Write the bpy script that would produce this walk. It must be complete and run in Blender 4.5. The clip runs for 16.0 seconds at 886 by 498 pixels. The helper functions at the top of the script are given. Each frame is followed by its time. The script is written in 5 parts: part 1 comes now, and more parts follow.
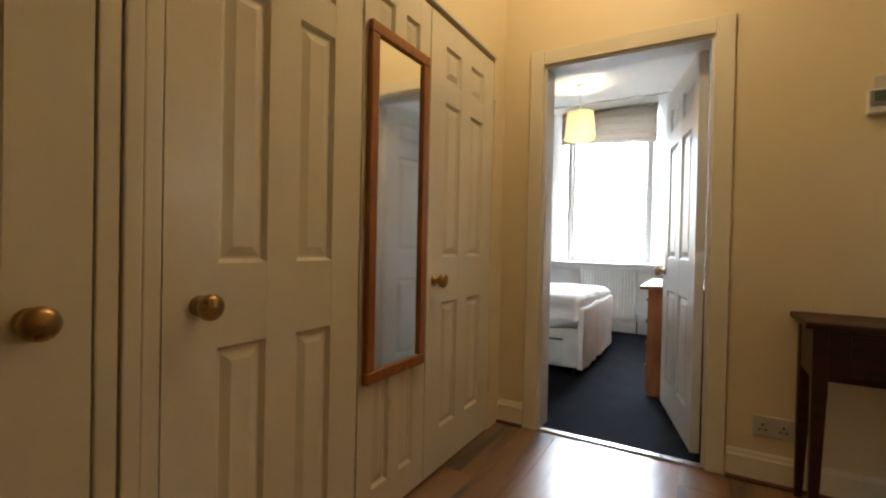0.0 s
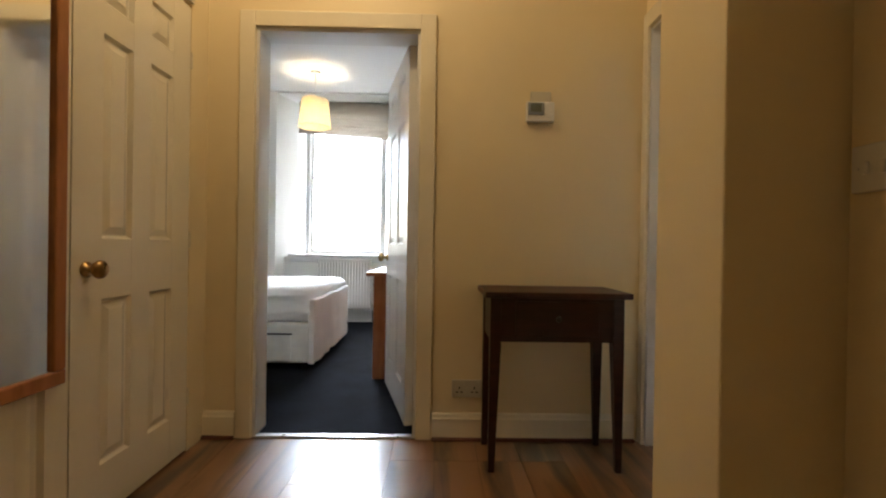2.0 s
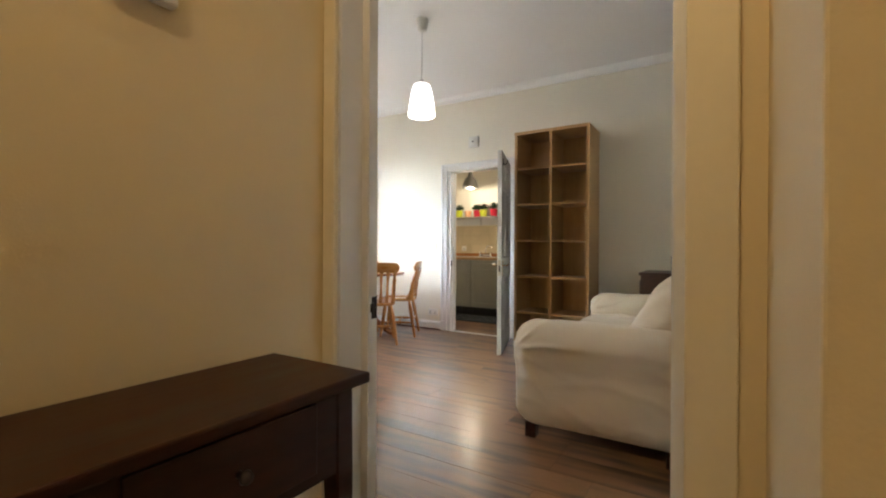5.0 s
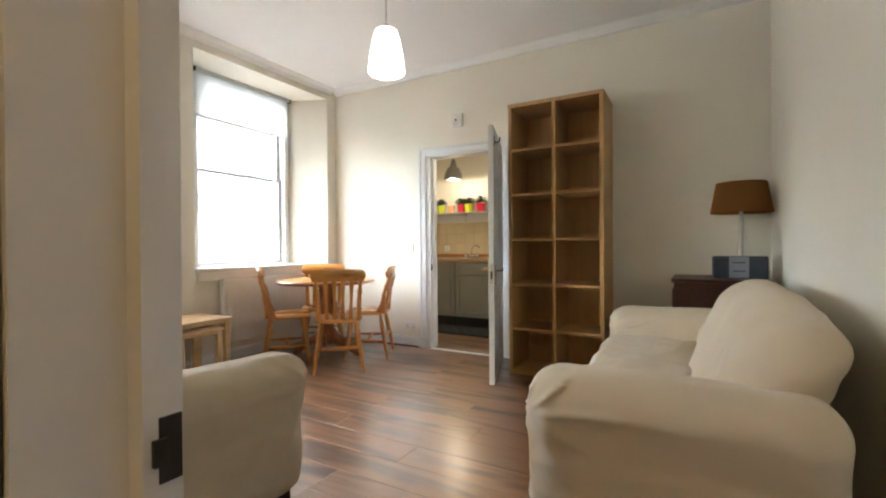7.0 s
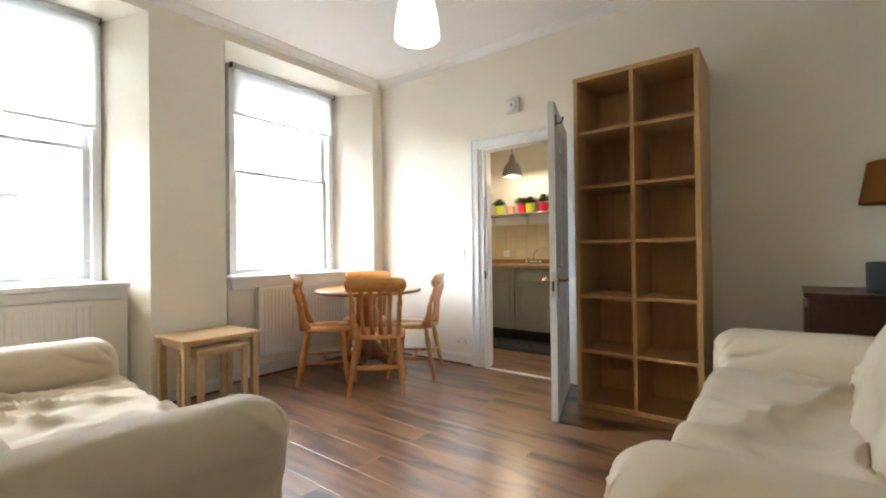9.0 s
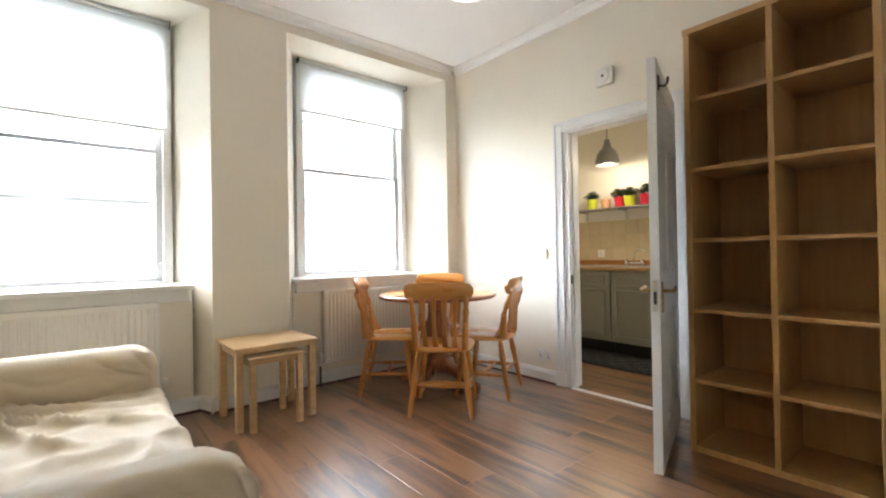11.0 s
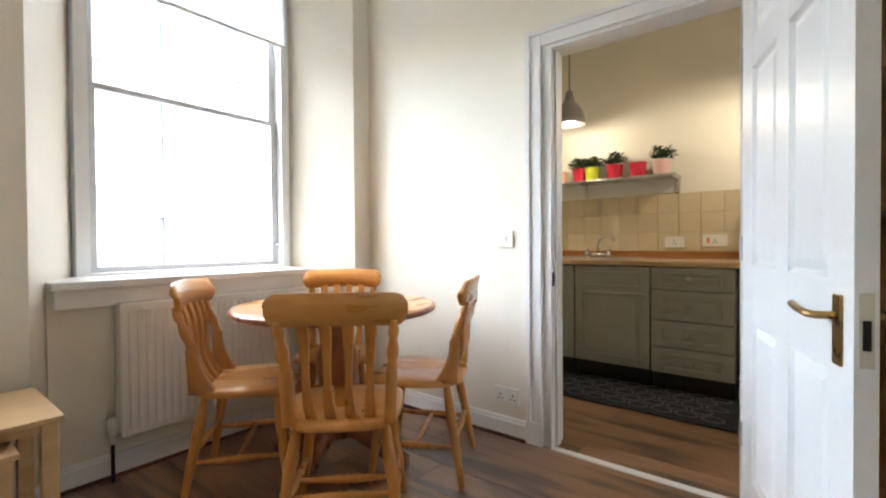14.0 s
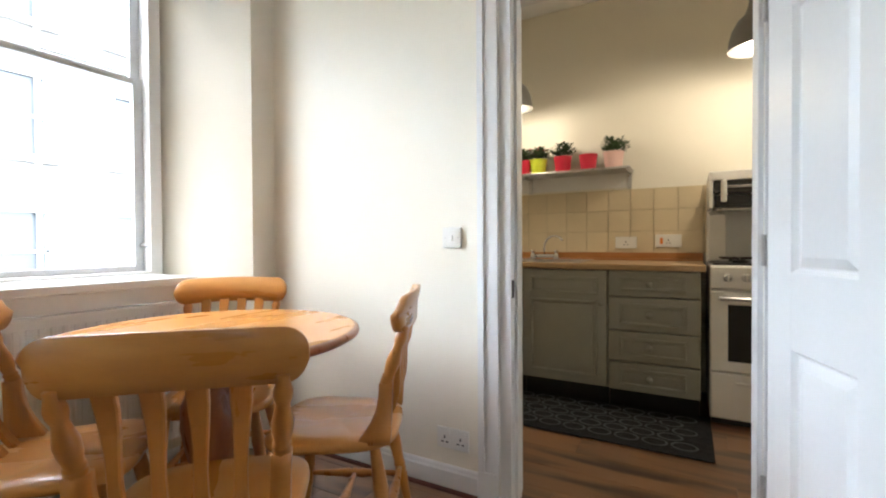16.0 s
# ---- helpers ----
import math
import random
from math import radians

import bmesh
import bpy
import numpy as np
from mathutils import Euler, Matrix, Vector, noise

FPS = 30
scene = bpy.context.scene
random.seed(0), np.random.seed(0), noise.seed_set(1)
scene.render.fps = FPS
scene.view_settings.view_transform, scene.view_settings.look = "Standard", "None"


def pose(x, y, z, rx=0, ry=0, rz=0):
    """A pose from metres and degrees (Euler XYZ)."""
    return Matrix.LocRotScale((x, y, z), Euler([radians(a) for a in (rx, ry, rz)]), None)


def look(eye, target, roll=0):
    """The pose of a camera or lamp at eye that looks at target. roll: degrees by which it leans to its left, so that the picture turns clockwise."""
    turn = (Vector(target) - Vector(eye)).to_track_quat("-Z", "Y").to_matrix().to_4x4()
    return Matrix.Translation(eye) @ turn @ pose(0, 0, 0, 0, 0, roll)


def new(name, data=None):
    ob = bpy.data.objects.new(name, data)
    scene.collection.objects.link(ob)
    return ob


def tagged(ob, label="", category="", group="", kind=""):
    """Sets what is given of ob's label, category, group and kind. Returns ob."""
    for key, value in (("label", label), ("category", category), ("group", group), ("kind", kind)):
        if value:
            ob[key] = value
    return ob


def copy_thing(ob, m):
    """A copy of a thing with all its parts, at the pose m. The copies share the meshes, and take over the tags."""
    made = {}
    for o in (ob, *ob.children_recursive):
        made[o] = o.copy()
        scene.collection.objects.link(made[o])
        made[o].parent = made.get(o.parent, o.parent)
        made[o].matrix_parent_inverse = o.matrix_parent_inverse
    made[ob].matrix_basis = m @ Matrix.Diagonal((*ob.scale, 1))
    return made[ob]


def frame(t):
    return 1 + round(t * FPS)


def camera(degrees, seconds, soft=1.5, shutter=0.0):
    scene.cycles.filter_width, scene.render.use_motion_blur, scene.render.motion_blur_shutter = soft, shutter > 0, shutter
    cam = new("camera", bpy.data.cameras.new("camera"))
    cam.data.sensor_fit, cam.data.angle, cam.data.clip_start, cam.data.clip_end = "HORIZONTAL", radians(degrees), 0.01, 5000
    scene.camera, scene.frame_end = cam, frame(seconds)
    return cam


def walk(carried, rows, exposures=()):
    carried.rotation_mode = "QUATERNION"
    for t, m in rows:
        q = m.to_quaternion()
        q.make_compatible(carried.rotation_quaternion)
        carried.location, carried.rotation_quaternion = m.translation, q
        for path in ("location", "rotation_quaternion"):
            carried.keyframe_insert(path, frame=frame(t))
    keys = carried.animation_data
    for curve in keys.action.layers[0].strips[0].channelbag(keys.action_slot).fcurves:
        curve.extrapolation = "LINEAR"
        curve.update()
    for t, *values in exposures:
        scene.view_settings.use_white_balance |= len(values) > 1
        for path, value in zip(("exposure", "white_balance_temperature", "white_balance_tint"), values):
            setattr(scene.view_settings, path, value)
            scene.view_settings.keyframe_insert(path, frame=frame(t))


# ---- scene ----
cam = camera(89.8, 16.0, soft=2.1)
PATH = [
    (0, (0.154, 0.04, 1.004), (-0.85, 1.77, 0.982), 1.2),
    (0.5, (0.197, 0.032, 0.997), (-0.475, 1.915, 0.984), 1.1),
    (1, (0.23, 0.027, 0.983), (-0.175, 1.985, 0.976), 1.0),
    (1.5, (0.256, 0.076, 0.952), (0.072, 2.068, 0.945), 1.0),
    (2, (0.274, 0.24, 0.939), (0.309, 2.24, 0.927), 0.9),
    (2.5, (0.261, 0.482, 0.954), (0.542, 2.463, 0.941), 0.6),
    (3, (0.228, 0.713, 0.979), (0.83, 2.62, 0.973), 0.9),
    (3.5, (0.242, 0.909, 0.988), (1.185, 2.673, 0.976), 0.8),
    (4, (0.263, 1.102, 1.008), (1.539, 2.642, 0.999), 0.8),
    (4.5, (0.29, 1.277, 1.028), (1.822, 2.563, 1.032), 0.7),
    (5, (0.324, 1.385, 1.035), (2.026, 2.436, 1.031), 0.3),
    (7.5, (1.33, 1.893, 1.058), (3.069, 2.881, 1.049), -0.4),
    (8, (1.444, 1.928, 1.054), (3.136, 2.994, 1.056), -0.5),
    (10.5, (2.042, 2.159, 1.056), (3.419, 3.61, 1.071), -0.9),
    (11, (2.136, 2.189, 1.069), (3.412, 3.729, 1.086), -0.9),
    (11.5, (2.209, 2.207, 1.077), (3.405, 3.81, 1.094), -0.9),
    (12, (2.303, 2.282, 1.051), (3.465, 3.909, 1.065), -0.8),
    (12.5, (2.454, 2.488, 1.03), (3.687, 4.062, 1.03), -0.7),
    (13, (2.662, 2.753, 1.034), (4.026, 4.215, 1.008), -0.7),
    (13.5, (2.892, 3.019, 1.03), (4.36, 4.377, 0.998), -0.5),
    (14, (3.044, 3.283, 1.029), (4.614, 4.521, 1.002), -0.4),
    (14.5, (3.17, 3.451, 1.026), (4.815, 4.588, 1.004), -0.3),
    (15, (3.286, 3.53, 1.032), (4.963, 4.618, 1.01), -0.4),
    (15.5, (3.371, 3.581, 1.026), (5.075, 4.628, 1.01), -0.4),
    (16, (3.481, 3.626, 1.024), (5.231, 4.593, 0.999), -0.3),
]
EXPOSURES = [(0.0, 5.55, 6350, 10), (3.5, 5.55, 6350, 10), (5.2, 5.65, 6400, 10), (7.2, 5.72, 6450, 10), (12.0, 5.7, 6350, 10), (14.5, 5.4, 6250, 10), (16.0, 5.3, 6250, 10)]
walk(cam, [(t, look(eye, target, roll)) for t, eye, target, roll in PATH], EXPOSURES)

# ---- daylight ----
world = bpy.data.worlds.new("overcast_sky")
scene.world = world
world.use_nodes = True
wn, wl = world.node_tree.nodes, world.node_tree.links
sky = wn.new("ShaderNodeTexSky")
sky.sky_type, sky.sun_disc = "NISHITA", False
sky.sun_elevation, sky.sun_rotation = radians(73), radians(-48)
sky.air_density, sky.dust_density = 1.0, 3.0
grey = wn.new("ShaderNodeHueSaturation")
grey.inputs["Saturation"].default_value = 0.62
wl.new(sky.outputs[0], grey.inputs["Color"])
wl.new(grey.outputs[0], wn["Background"].inputs[0])
wn["Background"].inputs[1].default_value = 0.15
sun = new("sun", bpy.data.lights.new("sun", "SUN"))
sun.data.energy, sun.data.angle, sun.data.color = 0.95, radians(105), (1.0, 0.985, 0.96)
sun.matrix_world = look((-6, 5.5, 26.5), (0, 0, 0))


def bulb(name, place, watts, colour, size):
    lamp = new(name, bpy.data.lights.new(name, "POINT"))
    lamp.data.energy, lamp.data.color, lamp.data.shadow_soft_size = watts, colour, size
    lamp.location = place
    return lamp


WARM = (1.0, 0.72, 0.40)
bulb("hall_bulb", (-0.15, 1.7, 2.60), 0.335, WARM, 0.05)
bulb("bedroom_bulb", (-1.0, 4.9, 2.28), 1.3, (1.0, 0.78, 0.5), 0.035)

# ---- materials ----


def mat(name, colour, rough=0.5, metal=0.0, vary=0.08, scale=6.0, bump=0.1, grain=60.0, second=None, stretch=(1, 1, 1), coat=0.0, rand=0.0, sheen=0.0, shine=0.5, wear=0.1):
    """A procedural surface: broad stains and fine grain in colour, gloss and relief."""
    m = bpy.data.materials.new(name)
    m.use_nodes = True
    n, l = m.node_tree.nodes, m.node_tree.links
    b = n["Principled BSDF"]
    tc = n.new("ShaderNodeTexCoord")
    mp = n.new("ShaderNodeMapping")
    mp.inputs["Scale"].default_value = stretch
    l.new(tc.outputs["Object"], mp.inputs["Vector"])
    info = n.new("ShaderNodeObjectInfo")
    if rand:
        off = n.new("ShaderNodeVectorMath")
        off.operation = "SCALE"
        off.inputs[0].default_value = (37.0, 53.0, 71.0)
        l.new(info.outputs["Random"], off.inputs["Scale"])
        l.new(off.outputs[0], mp.inputs["Location"])
    broad, fine = n.new("ShaderNodeTexNoise"), n.new("ShaderNodeTexNoise")
    broad.inputs["Scale"].default_value, broad.inputs["Detail"].default_value = scale, 6
    fine.inputs["Scale"].default_value, fine.inputs["Detail"].default_value = grain, 4
    for tex in (broad, fine):
        l.new(mp.outputs[0], tex.inputs["Vector"])
    ramp = n.new("ShaderNodeValToRGB")
    other = second or tuple(c * (1 - vary * 2.2) for c in colour)
    ramp.color_ramp.elements[0].position, ramp.color_ramp.elements[1].position = 0.3, 0.68
    ramp.color_ramp.elements[0].color, ramp.color_ramp.elements[1].color = (*other, 1), (*colour, 1)
    l.new(broad.outputs["Fac"], ramp.inputs[0])
    hsv = n.new("ShaderNodeHueSaturation")
    l.new(ramp.outputs[0], hsv.inputs["Color"])
    spread = n.new("ShaderNodeMapRange")
    spread.inputs["To Min"].default_value, spread.inputs["To Max"].default_value = 1 - vary - rand, 1 + vary + rand
    if rand:
        add = n.new("ShaderNodeMath")
        add.operation = "MULTIPLY_ADD"
        l.new(info.outputs["Random"], add.inputs[0])
        add.inputs[1].default_value = 0.8
        half = n.new("ShaderNodeMath")
        half.operation = "MULTIPLY"
        half.inputs[1].default_value = 0.2
        l.new(fine.outputs["Fac"], half.inputs[0])
        l.new(half.outputs[0], add.inputs[2])
        l.new(add.outputs[0], spread.inputs["Value"])
    else:
        l.new(fine.outputs["Fac"], spread.inputs["Value"])
    l.new(spread.outputs[0], hsv.inputs["Value"])
    l.new(hsv.outputs[0], b.inputs["Base Color"])
    gloss = n.new("ShaderNodeMapRange")
    gloss.inputs["To Min"].default_value, gloss.inputs["To Max"].default_value = max(0.02, rough - wear), min(1, rough + wear)
    l.new(broad.outputs["Fac"], gloss.inputs["Value"])
    l.new(gloss.outputs[0], b.inputs["Roughness"])
    b.inputs["Metallic"].default_value = metal
    b.inputs["Coat Weight"].default_value = coat
    b.inputs["Specular IOR Level"].default_value = shine
    b.inputs["Sheen Weight"].default_value = sheen
    if bump:
        bp = n.new("ShaderNodeBump")
        bp.inputs["Strength"].default_value, bp.inputs["Distance"].default_value = bump, 0.004
        l.new(fine.outputs["Fac"], bp.inputs["Height"])
        l.new(bp.outputs[0], b.inputs["Normal"])
    return m


def pane_mat(name, tint=(0.97, 0.99, 0.98)):
    """Thin clear glass: mostly see-through, with a mirror sheen at grazing angles."""
    m = bpy.data.materials.new(name)
    m.use_nodes = True
    n, l = m.node_tree.nodes, m.node_tree.links
    n.clear()
    out, mix = n.new("ShaderNodeOutputMaterial"), n.new("ShaderNodeMixShader")
    clear, shine, fres = n.new("ShaderNodeBsdfTransparent"), n.new("ShaderNodeBsdfGlossy"), n.new("ShaderNodeFresnel")
    clear.inputs[0].default_value = (*tint, 1)
    shine.inputs["Roughness"].default_value = 0.02
    fres.inputs["IOR"].default_value = 1.45
    l.new(fres.outputs[0], mix.inputs[0])
    l.new(clear.outputs[0], mix.inputs[1])
    l.new(shine.outputs[0], mix.inputs[2])
    l.new(mix.outputs[0], out.inputs[0])
    return m


def cloth_mat(name, colour, through_share, weave=500.0):
    """Fabric that lets part of the light through."""
    m = bpy.data.materials.new(name)
    m.use_nodes = True
    n, l = m.node_tree.nodes, m.node_tree.links
    n.clear()
    out, mix = n.new("ShaderNodeOutputMaterial"), n.new("ShaderNodeMixShader")
    dif, tra, tex, bp = n.new("ShaderNodeBsdfDiffuse"), n.new("ShaderNodeBsdfTranslucent"), n.new("ShaderNodeTexNoise"), n.new("ShaderNodeBump")
    ramp = n.new("ShaderNodeValToRGB")
    tex.inputs["Scale"].default_value = weave
    ramp.color_ramp.elements[0].color = (*[c * 0.92 for c in colour], 1)
    ramp.color_ramp.elements[1].color = (*colour, 1)
    l.new(tex.outputs["Fac"], ramp.inputs[0])
    bp.inputs["Strength"].default_value = 0.1
    l.new(tex.outputs["Fac"], bp.inputs["Height"])
    for s in (dif, tra):
        l.new(ramp.outputs[0], s.inputs["Color"])
        l.new(bp.outputs[0], s.inputs["Normal"])
    mix.inputs[0].default_value = through_share
    l.new(dif.outputs[0], mix.inputs[1])
    l.new(tra.outputs[0], mix.inputs[2])
    l.new(mix.outputs[0], out.inputs[0])
    return m


def glow_mat(name, colour, strength):
    m = bpy.data.materials.new(name)
    m.use_nodes = True
    b = m.node_tree.nodes["Principled BSDF"]
    b.inputs["Base Color"].default_value = (0.9, 0.9, 0.88, 1)
    b.inputs["Emission Color"].default_value = (*colour, 1)
    b.inputs["Emission Strength"].default_value = strength
    return m


CREAM = mat("cream_wall_paint", (0.83, 0.79, 0.685), 0.55, vary=0.02, scale=1.3, bump=0.12, grain=180)
# a yellower cream than CREAM, for the walls around the hall
HALLCREAM = mat("yellow_cream_hall_paint", (0.82, 0.70, 0.455), 0.5, vary=0.02, scale=1.3, bump=0.12, grain=180)
PALE = mat("pale_wall_paint", (0.86, 0.85, 0.81), 0.55, vary=0.02, scale=1.3, bump=0.12, grain=180)
CEILING = mat("white_ceiling_paint", (0.88, 0.88, 0.875), 0.8, vary=0.02, scale=1.0, bump=0.15, grain=140)
GLOSS = mat("cream_gloss_paint", (0.83, 0.77, 0.61), 0.17, vary=0.02, scale=2.5, bump=0.06, grain=40)
SATIN = mat("white_satin_paint", (0.77, 0.775, 0.77), 0.34, vary=0.02, scale=3, bump=0.05, grain=60)
LAMINATE = mat("walnut_laminate", (0.27, 0.132, 0.06), 0.3, vary=0.06, scale=2.6, bump=0.02, grain=26, second=(0.06, 0.029, 0.018), stretch=(3.4, 0.42, 1), rand=0.09, coat=1.0, wear=0.03, shine=0.7)
for e, at_ in zip([k for k in LAMINATE.node_tree.nodes if k.type == "VALTORGB"][0].color_ramp.elements, (0.34, 0.53)):
    e.position = at_
for k in LAMINATE.node_tree.nodes:
    if k.type == "BSDF_PRINCIPLED":
        k.inputs["Coat Roughness"].default_value = 0.25
        k.inputs["Coat IOR"].default_value = 1.7
    if k.type == "TEX_NOISE" and k.inputs["Scale"].default_value < 5:
        k.inputs["Distortion"].default_value = 0.5
HONEY = mat("honey_pine", (0.53, 0.225, 0.048), 0.3, vary=0.07, scale=4, bump=0.04, grain=25, second=(0.42, 0.165, 0.034), stretch=(7, 7, 0.9), coat=0.3, rand=0.05)
HONEY_FLAT = mat("honey_pine_seat", (0.57, 0.265, 0.068), 0.28, vary=0.05, scale=3, bump=0.03, grain=25, second=(0.51, 0.225, 0.055), stretch=(0.6, 3, 3), coat=0.3, rand=0.05)
HONEY_WIDE = mat("honey_pine_crest", (0.57, 0.27, 0.068), 0.3, vary=0.05, scale=3.5, bump=0.03, grain=25, second=(0.47, 0.205, 0.05), stretch=(7, 1.2, 7), coat=0.3, rand=0.05)
RUSSET = mat("russet_pine", (0.32, 0.11, 0.035), 0.3, vary=0.08, scale=4, bump=0.05, grain=25, second=(0.2, 0.06, 0.02), stretch=(6, 6, 1), coat=0.3)
BEECH = mat("pale_beech", (0.62, 0.43, 0.23), 0.42, vary=0.06, scale=5, bump=0.05, grain=40, second=(0.52, 0.34, 0.17), stretch=(1, 7, 7))
BIRCH = mat("birch_veneer", (0.55, 0.335, 0.145), 0.42, vary=0.06, scale=4, bump=0.04, grain=40, second=(0.48, 0.28, 0.11), stretch=(7, 7, 0.8))
DARKWOOD = mat("dark_mahogany", (0.050, 0.014, 0.007), 0.42, vary=0.12, scale=5, bump=0.05, grain=35, shine=0.35, second=(0.022, 0.007, 0.004), stretch=(0.8, 7, 7))
BEAD = mat("red_brown_beading", (0.12, 0.035, 0.02), 0.35, vary=0.1, scale=6, bump=0.03, grain=40, second=(0.07, 0.02, 0.012), stretch=(1, 1, 6))
CHESTWOOD = mat("knotty_orange_pine", (0.40, 0.15, 0.05), 0.4, vary=0.1, scale=5, bump=0.05, grain=30, second=(0.26, 0.08, 0.025), stretch=(6, 6, 0.9))
FRAMEWOOD = mat("oiled_oak_frame", (0.42, 0.17, 0.05), 0.38, vary=0.1, scale=6, bump=0.05, grain=40, second=(0.3, 0.11, 0.03), stretch=(6, 6, 1))
WORKTOP = mat("oak_worktop", (0.52, 0.36, 0.2), 0.4, vary=0.07, scale=5, bump=0.03, grain=50, second=(0.44, 0.28, 0.14), stretch=(6, 1, 6))
UPSTAND = mat("varnished_upstand", (0.42, 0.19, 0.06), 0.35, vary=0.08, scale=5, bump=0.03, grain=50, second=(0.32, 0.13, 0.04), stretch=(6, 1, 6))
OLIVE = mat("grey_green_cabinet_paint", (0.33, 0.33, 0.285), 0.42, vary=0.04, scale=4, bump=0.06, grain=60)
BRASS = mat("aged_brass", (0.45, 0.30, 0.13), 0.3, metal=1.0, vary=0.12, scale=20, bump=0.03)
IRON = mat("dark_iron", (0.06, 0.05, 0.045), 0.45, metal=0.8, vary=0.1, scale=20)
CHROME = mat("chrome", (0.75, 0.75, 0.76), 0.12, metal=1.0, vary=0.03, scale=20, bump=0)
STEEL = mat("brushed_steel", (0.6, 0.6, 0.6), 0.3, metal=1.0, vary=0.05, scale=30, bump=0.03)
ALU = mat("grey_aluminium", (0.60, 0.61, 0.62), 0.45, metal=0.3, vary=0.05, scale=15, bump=0.03)
COVER = mat("cream_cotton_cover", (0.655, 0.545, 0.39), 0.85, vary=0.03, scale=3, bump=0.25, grain=700, sheen=0.2)
SHEET = mat("white_sheet", (0.82, 0.80, 0.77), 0.85, vary=0.02, scale=3, bump=0.2, grain=600)
DIVAN = mat("worn_divan_cloth", (0.72, 0.70, 0.64), 0.8, vary=0.08, scale=9, bump=0.2, grain=300)
CARPET = mat("navy_carpet", (0.012, 0.015, 0.023), 0.95, vary=0.25, scale=4, bump=0.9, grain=420, second=(0.005, 0.0065, 0.010), shine=0.08)
TILE = mat("beige_glazed_tile", (0.66, 0.56, 0.38), 0.22, vary=0.03, scale=6, bump=0.03, grain=30, rand=0.03)
GROUT = mat("tile_grout", (0.5, 0.43, 0.3), 0.85, vary=0.06, scale=20)
ENAMEL = mat("white_enamel", (0.78, 0.77, 0.74), 0.2, vary=0.02, scale=5, bump=0)
PLASTIC = mat("white_plastic", (0.78, 0.77, 0.73), 0.35, vary=0.02, scale=10, bump=0)
AGED = mat("aged_plastic", (0.62, 0.58, 0.48), 0.4, vary=0.04, scale=10, bump=0)
BLACK = mat("black_plastic", (0.012, 0.012, 0.013), 0.4, vary=0.1, scale=10, bump=0)
OVENGLASS = mat("oven_glass", (0.01, 0.01, 0.01), 0.06, vary=0.1, scale=4, bump=0)
ORANGE = mat("orange_rocker", (0.75, 0.22, 0.03), 0.4, bump=0)
LCD = mat("grey_display", (0.12, 0.14, 0.12), 0.15, bump=0)
RADIO = mat("blue_grey_plastic", (0.035, 0.045, 0.065), 0.45, vary=0.05, bump=0.05)
SILVER = mat("silver_plastic", (0.25, 0.28, 0.33), 0.4, vary=0.03, bump=0)
PENDANT = mat("grey_pendant_enamel", (0.25, 0.245, 0.235), 0.38, vary=0.04, bump=0)
RUG = mat("charcoal_rug", (0.032, 0.034, 0.038), 0.95, shine=0.15, vary=0.2, scale=30, bump=0.8, grain=500)
RUGLINE = mat("slate_rug_pattern", (0.11, 0.12, 0.13), 0.95, shine=0.15, vary=0.15, scale=30, bump=0.8, grain=500)
RED = mat("crimson_pot", (0.55, 0.02, 0.05), 0.35, vary=0.04, bump=0)
LIME = mat("lime_pot", (0.55, 0.62, 0.04), 0.35, vary=0.04, bump=0)
PEACH = mat("peach_pot", (0.75, 0.42, 0.24), 0.4, vary=0.04, bump=0)
PINK = mat("pale_pink_pot", (0.75, 0.50, 0.45), 0.4, vary=0.04, bump=0)
SOIL = mat("soil", (0.03, 0.02, 0.012), 0.95, vary=0.3, scale=60, bump=0.8)
LEAF = mat("leaf", (0.045, 0.10, 0.028), 0.5, vary=0.25, scale=25, bump=0.1, rand=0.1)
BLOOM = mat("faded_bloom", (0.35, 0.12, 0.09), 0.6, vary=0.25, scale=30)
WHITEBLOOM = mat("white_bloom", (0.7, 0.7, 0.6), 0.6, vary=0.1, scale=30)
STONE = mat("grey_sandstone", (0.45, 0.43, 0.40), 0.85, vary=0.12, scale=1.2, bump=0.4, grain=20)
SLATE = mat("roof_slate", (0.10, 0.10, 0.11), 0.6, vary=0.15, scale=3)
ASPHALT = mat("asphalt", (0.05, 0.05, 0.052), 0.9, vary=0.15, scale=2, bump=0.4, grain=90)
DARKGLASS = mat("far_window_glass", (0.13, 0.135, 0.14), 0.12, vary=0.1, scale=1, bump=0)
GLASS = pane_mat("window_glass")
MIRROR = mat("mirror_silver", (0.88, 0.89, 0.88), 0.02, metal=1.0, vary=0.0, bump=0)
MIRROR.node_tree.nodes["Principled BSDF"].inputs["Roughness"].default_value = 0.01
BLIND = cloth_mat("white_blind_cloth", (0.86, 0.86, 0.84), 0.45)
ROMAN = cloth_mat("taupe_blind_cloth", (0.42, 0.37, 0.31), 0.18)
SHADE = cloth_mat("cream_shade_cloth", (0.90, 0.82, 0.62), 0.5)
TANSHADE = cloth_mat("tan_shade_cloth", (0.50, 0.24, 0.08), 0.25)
OPAL = glow_mat("lit_opal_glass", (1.0, 0.93, 0.82), 0.09)
KGLOW = glow_mat("lit_kitchen_bulb", (1.0, 0.86, 0.66), 0.06)

# ---- helpers for shapes ----


